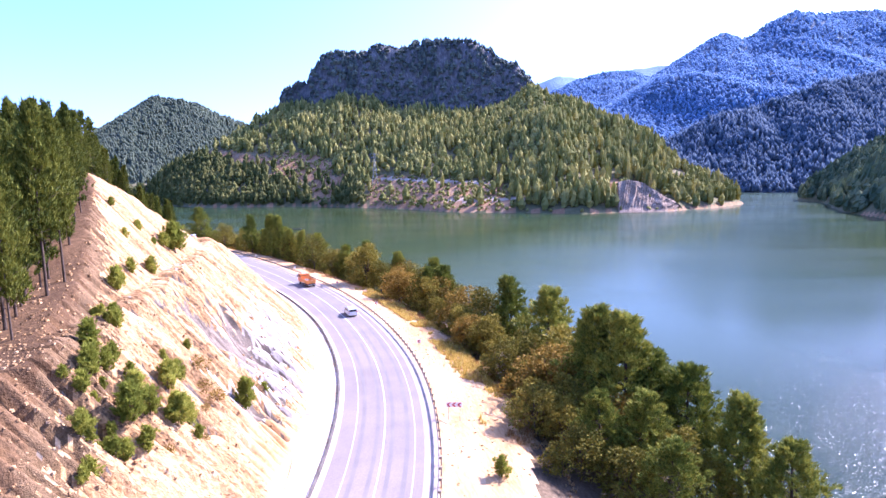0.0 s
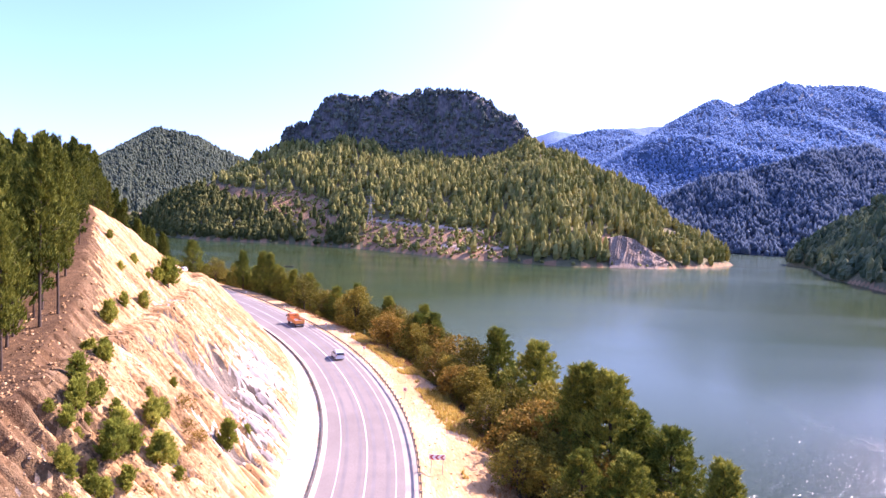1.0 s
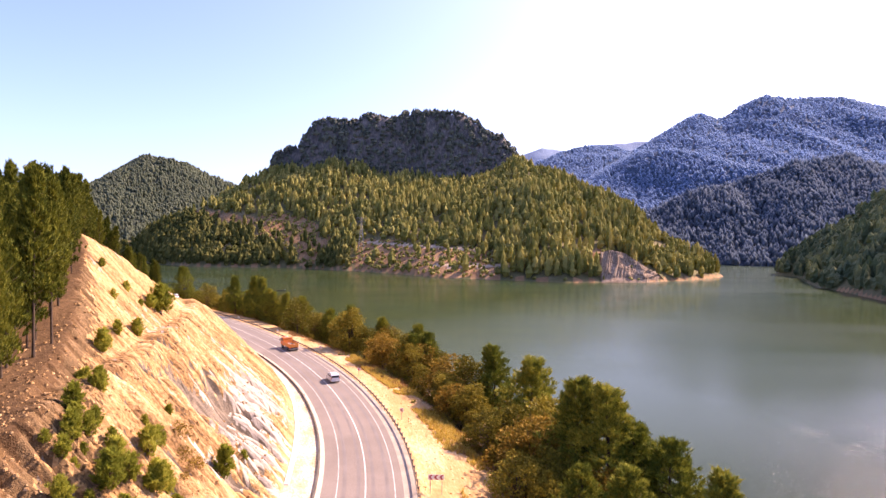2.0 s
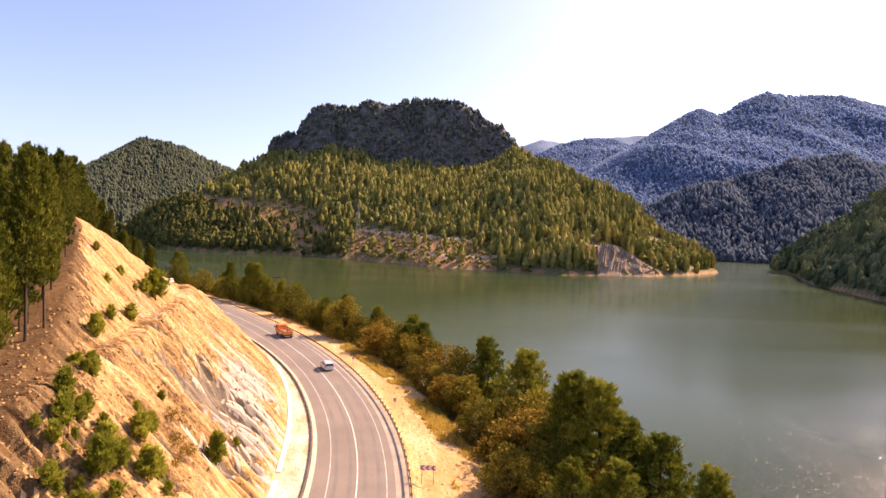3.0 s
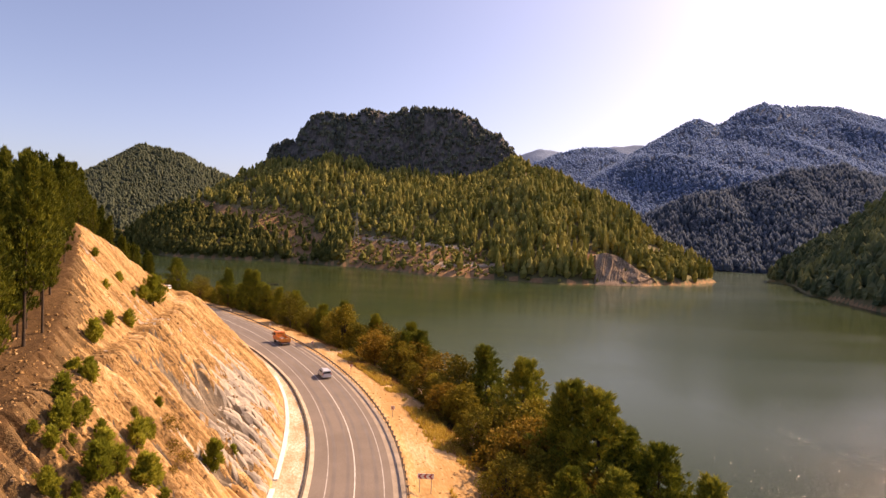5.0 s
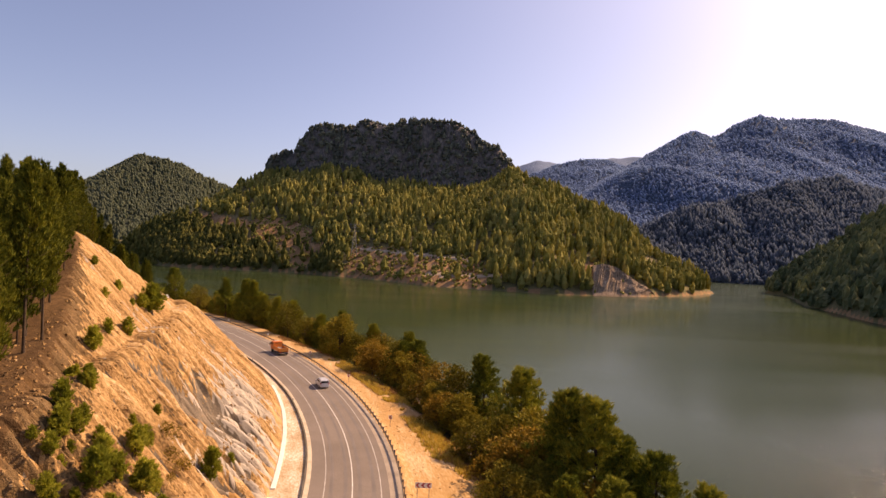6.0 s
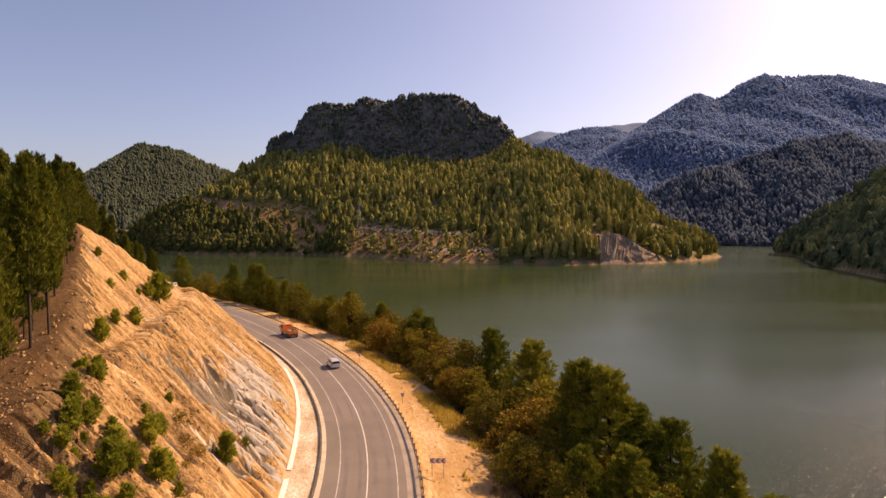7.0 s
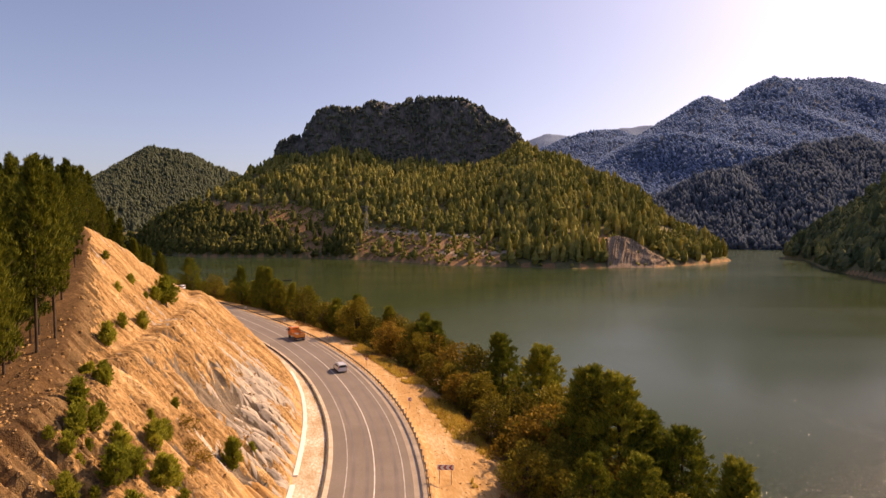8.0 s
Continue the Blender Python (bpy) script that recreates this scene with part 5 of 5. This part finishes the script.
part("bench", made(lambda bm: (box(bm, -1.0, -0.7, -0.55, 0.55, 0.35, 0.4), box(bm, 0.8, 1.1, -0.5, 0.5, 0.35, 0.4))), M_BARK, boat)
part("outboard", made(lambda bm: box(bm, 2.6, 2.95, -0.15, 0.15, 0.3, 1.0, 0.05)), M_WHITE, boat, "pale outboard motor")


# ---- loose stones and dry grass ----
def scatter(name, label, spots, build, mat, category):
    v, f = [], []
    heights = near_land(np.array([a[0] for a in spots]), np.array([a[1] for a in spots]))
    for (x, y, s), z in zip(spots, heights):
        build(v, f, Vector((x, y, float(z))), s)
    me = mesh_from(name, v, f, [mat])
    return tagged(new(name, me), label, category, kind="stuff")


srng = random.Random(9)


def stone(v, f, p, s):
    k = len(v)
    ring = [(math.cos(a) * srng.uniform(0.7, 1.2), math.sin(a) * srng.uniform(0.7, 1.2)) for a in [i * math.pi / 3 for i in range(6)]]
    v += [tuple(p + Vector((x * s, y * s, -0.3 * s))) for x, y in ring] + [tuple(p + Vector((x * s * 0.75, y * s * 0.75, s * srng.uniform(0.35, 0.7)))) for x, y in ring]
    f += [(k + i, k + (i + 1) % 6, k + 6 + (i + 1) % 6, k + 6 + i) for i in range(6)] + [tuple(k + 6 + i for i in range(6))]


def tuft(v, f, p, s):
    for i in range(9):
        k = len(v)
        a, b = srng.uniform(0, 6.28), srng.uniform(0, 6.28)
        q = p + Vector((math.cos(a), math.sin(a), 0)) * s * 0.35 * srng.random()
        w = Vector((math.cos(b), math.sin(b), 0)) * 0.06
        v += [tuple(q - w), tuple(q + w), tuple(q + Vector((srng.uniform(-0.4, 0.4) * s, srng.uniform(-0.4, 0.4) * s, s * srng.uniform(0.6, 1.1))))]
        f.append((k, k + 1, k + 2))


def spots(count, o0, o1, t0, t1, s0, s1, keep=None):
    out = []
    for k in range(count):
        o, t = srng.uniform(o0, o1), srng.uniform(t0, t1)
        p = on_arc(o, t)
        out.append((p.x, p.y, s0 + (s1 - s0) * srng.random() ** 3, o))
    if keep:
        a = np.array(out)
        out = [q for q, k in zip(out, keep(a[:, 0], a[:, 1], a[:, 3])) if k]
    return [q[:3] for q in out]


def patchy_at(x, y, o):
    return fbm(x / 9, y / 9, 4, 95) + 0.1 * (o - 14) > 0.0


scatter("verge_stones", "pale loose stones on the gravel verge", spots(1900, 6.4, 15, 0.14, 0.75, 0.03, 0.20), stone, M_GRAVEL, "stones")
scatter("cutting_stones", "loose rubble on the rock cutting", spots(2200, -30, -11, 0.08, 0.33, 0.03, 0.22), stone, M_ROCK, "stones")
M_STRAW = material("dry_straw_grass", [(0.26, 0.13, 0.04), (0.40, 0.225, 0.075), (0.44, 0.31, 0.13)], 3.0, 0.9, 8, 0, island=0.4)
scatter("dry_grass", "dry straw-coloured grass along the edge of the verge", spots(9000, 10.5, 19, 0.14, 0.95, 0.25, 0.75, patchy_at), tuft, M_STRAW, "grass")

scatter("scree_rubble", "brown rubble and rock lumps on the scree above the cutting", [(x, y, 0.03 + 0.16 * srng.random() ** 3) for x, y in ((srng.gauss(-27, 5), srng.gauss(38, 7)) for k in range(1800)) if arc_of(x, y)[0] < -11], stone, M_ROCK, "stones")
M_GREEN_GRASS = material("yellow_green_grass", [(0.42, 0.28, 0.045), (0.56, 0.41, 0.07), (0.64, 0.50, 0.13)], 3.0, 0.9, 8, 0, island=0.5, leaf=0.3)
scatter("verge_grass", "tall yellow-green grass at the edge of the verge", spots(4200, 10.8, 16.0, 0.2, 0.52, 0.35, 1.0, lambda x, y, o: fbm(x / 5, y / 5, 3, 97) > -0.05), tuft, M_GREEN_GRASS, "grass")


# ripples of the lake: small tilted facets of water, of all directions, some of which throw the sun back
# the facets are added for glitter and strewn only to fit the camera's view
wr = np.random.default_rng(31)
count = 260000
wy = 76 + 22 * wr.normal(0, 1, count)
wy = np.where(wy < 40, 80 - wy, wy)
wx = wy * (0.30 + 0.56 * wr.uniform(0, 1, count) ** 0.45)
wo, wt = arc_of(wx, wy)
wet = bank(wo - bend(wt), wt) < -0.2
wx, wy = wx[wet], wy[wet]
count = len(wx)
sx, sy = np.tan(wr.normal(0, radians(12), count)), np.tan(wr.normal(0, radians(12), count))
ux, uy = wr.uniform(0.025, 0.055, count), wr.uniform(0.025, 0.05, count)
corner = np.stack([np.stack([wx + a * ux, wy + b * uy, 0.02 + sx * a * ux + sy * b * uy], -1) for a, b in ((-1, -0.8), (1, -0.8), (0, 1))], 1).reshape(-1, 3)
me = bpy.data.meshes.new("ripples")
me.vertices.add(len(corner))
me.vertices.foreach_set("co", corner.astype(np.float32).ravel())
me.loops.add(len(corner))
me.polygons.add(count)
me.loops.foreach_set("vertex_index", np.arange(len(corner), dtype=np.int32))
me.polygons.foreach_set("loop_start", np.arange(0, len(corner), 3, dtype=np.int32))
me.materials.append(M_RIPPLE)
me.update(calc_edges=True)
tagged(new("ripples", me), "small water facets added for sun glitter, strewn to fit the view", "ripples", kind="stuff")
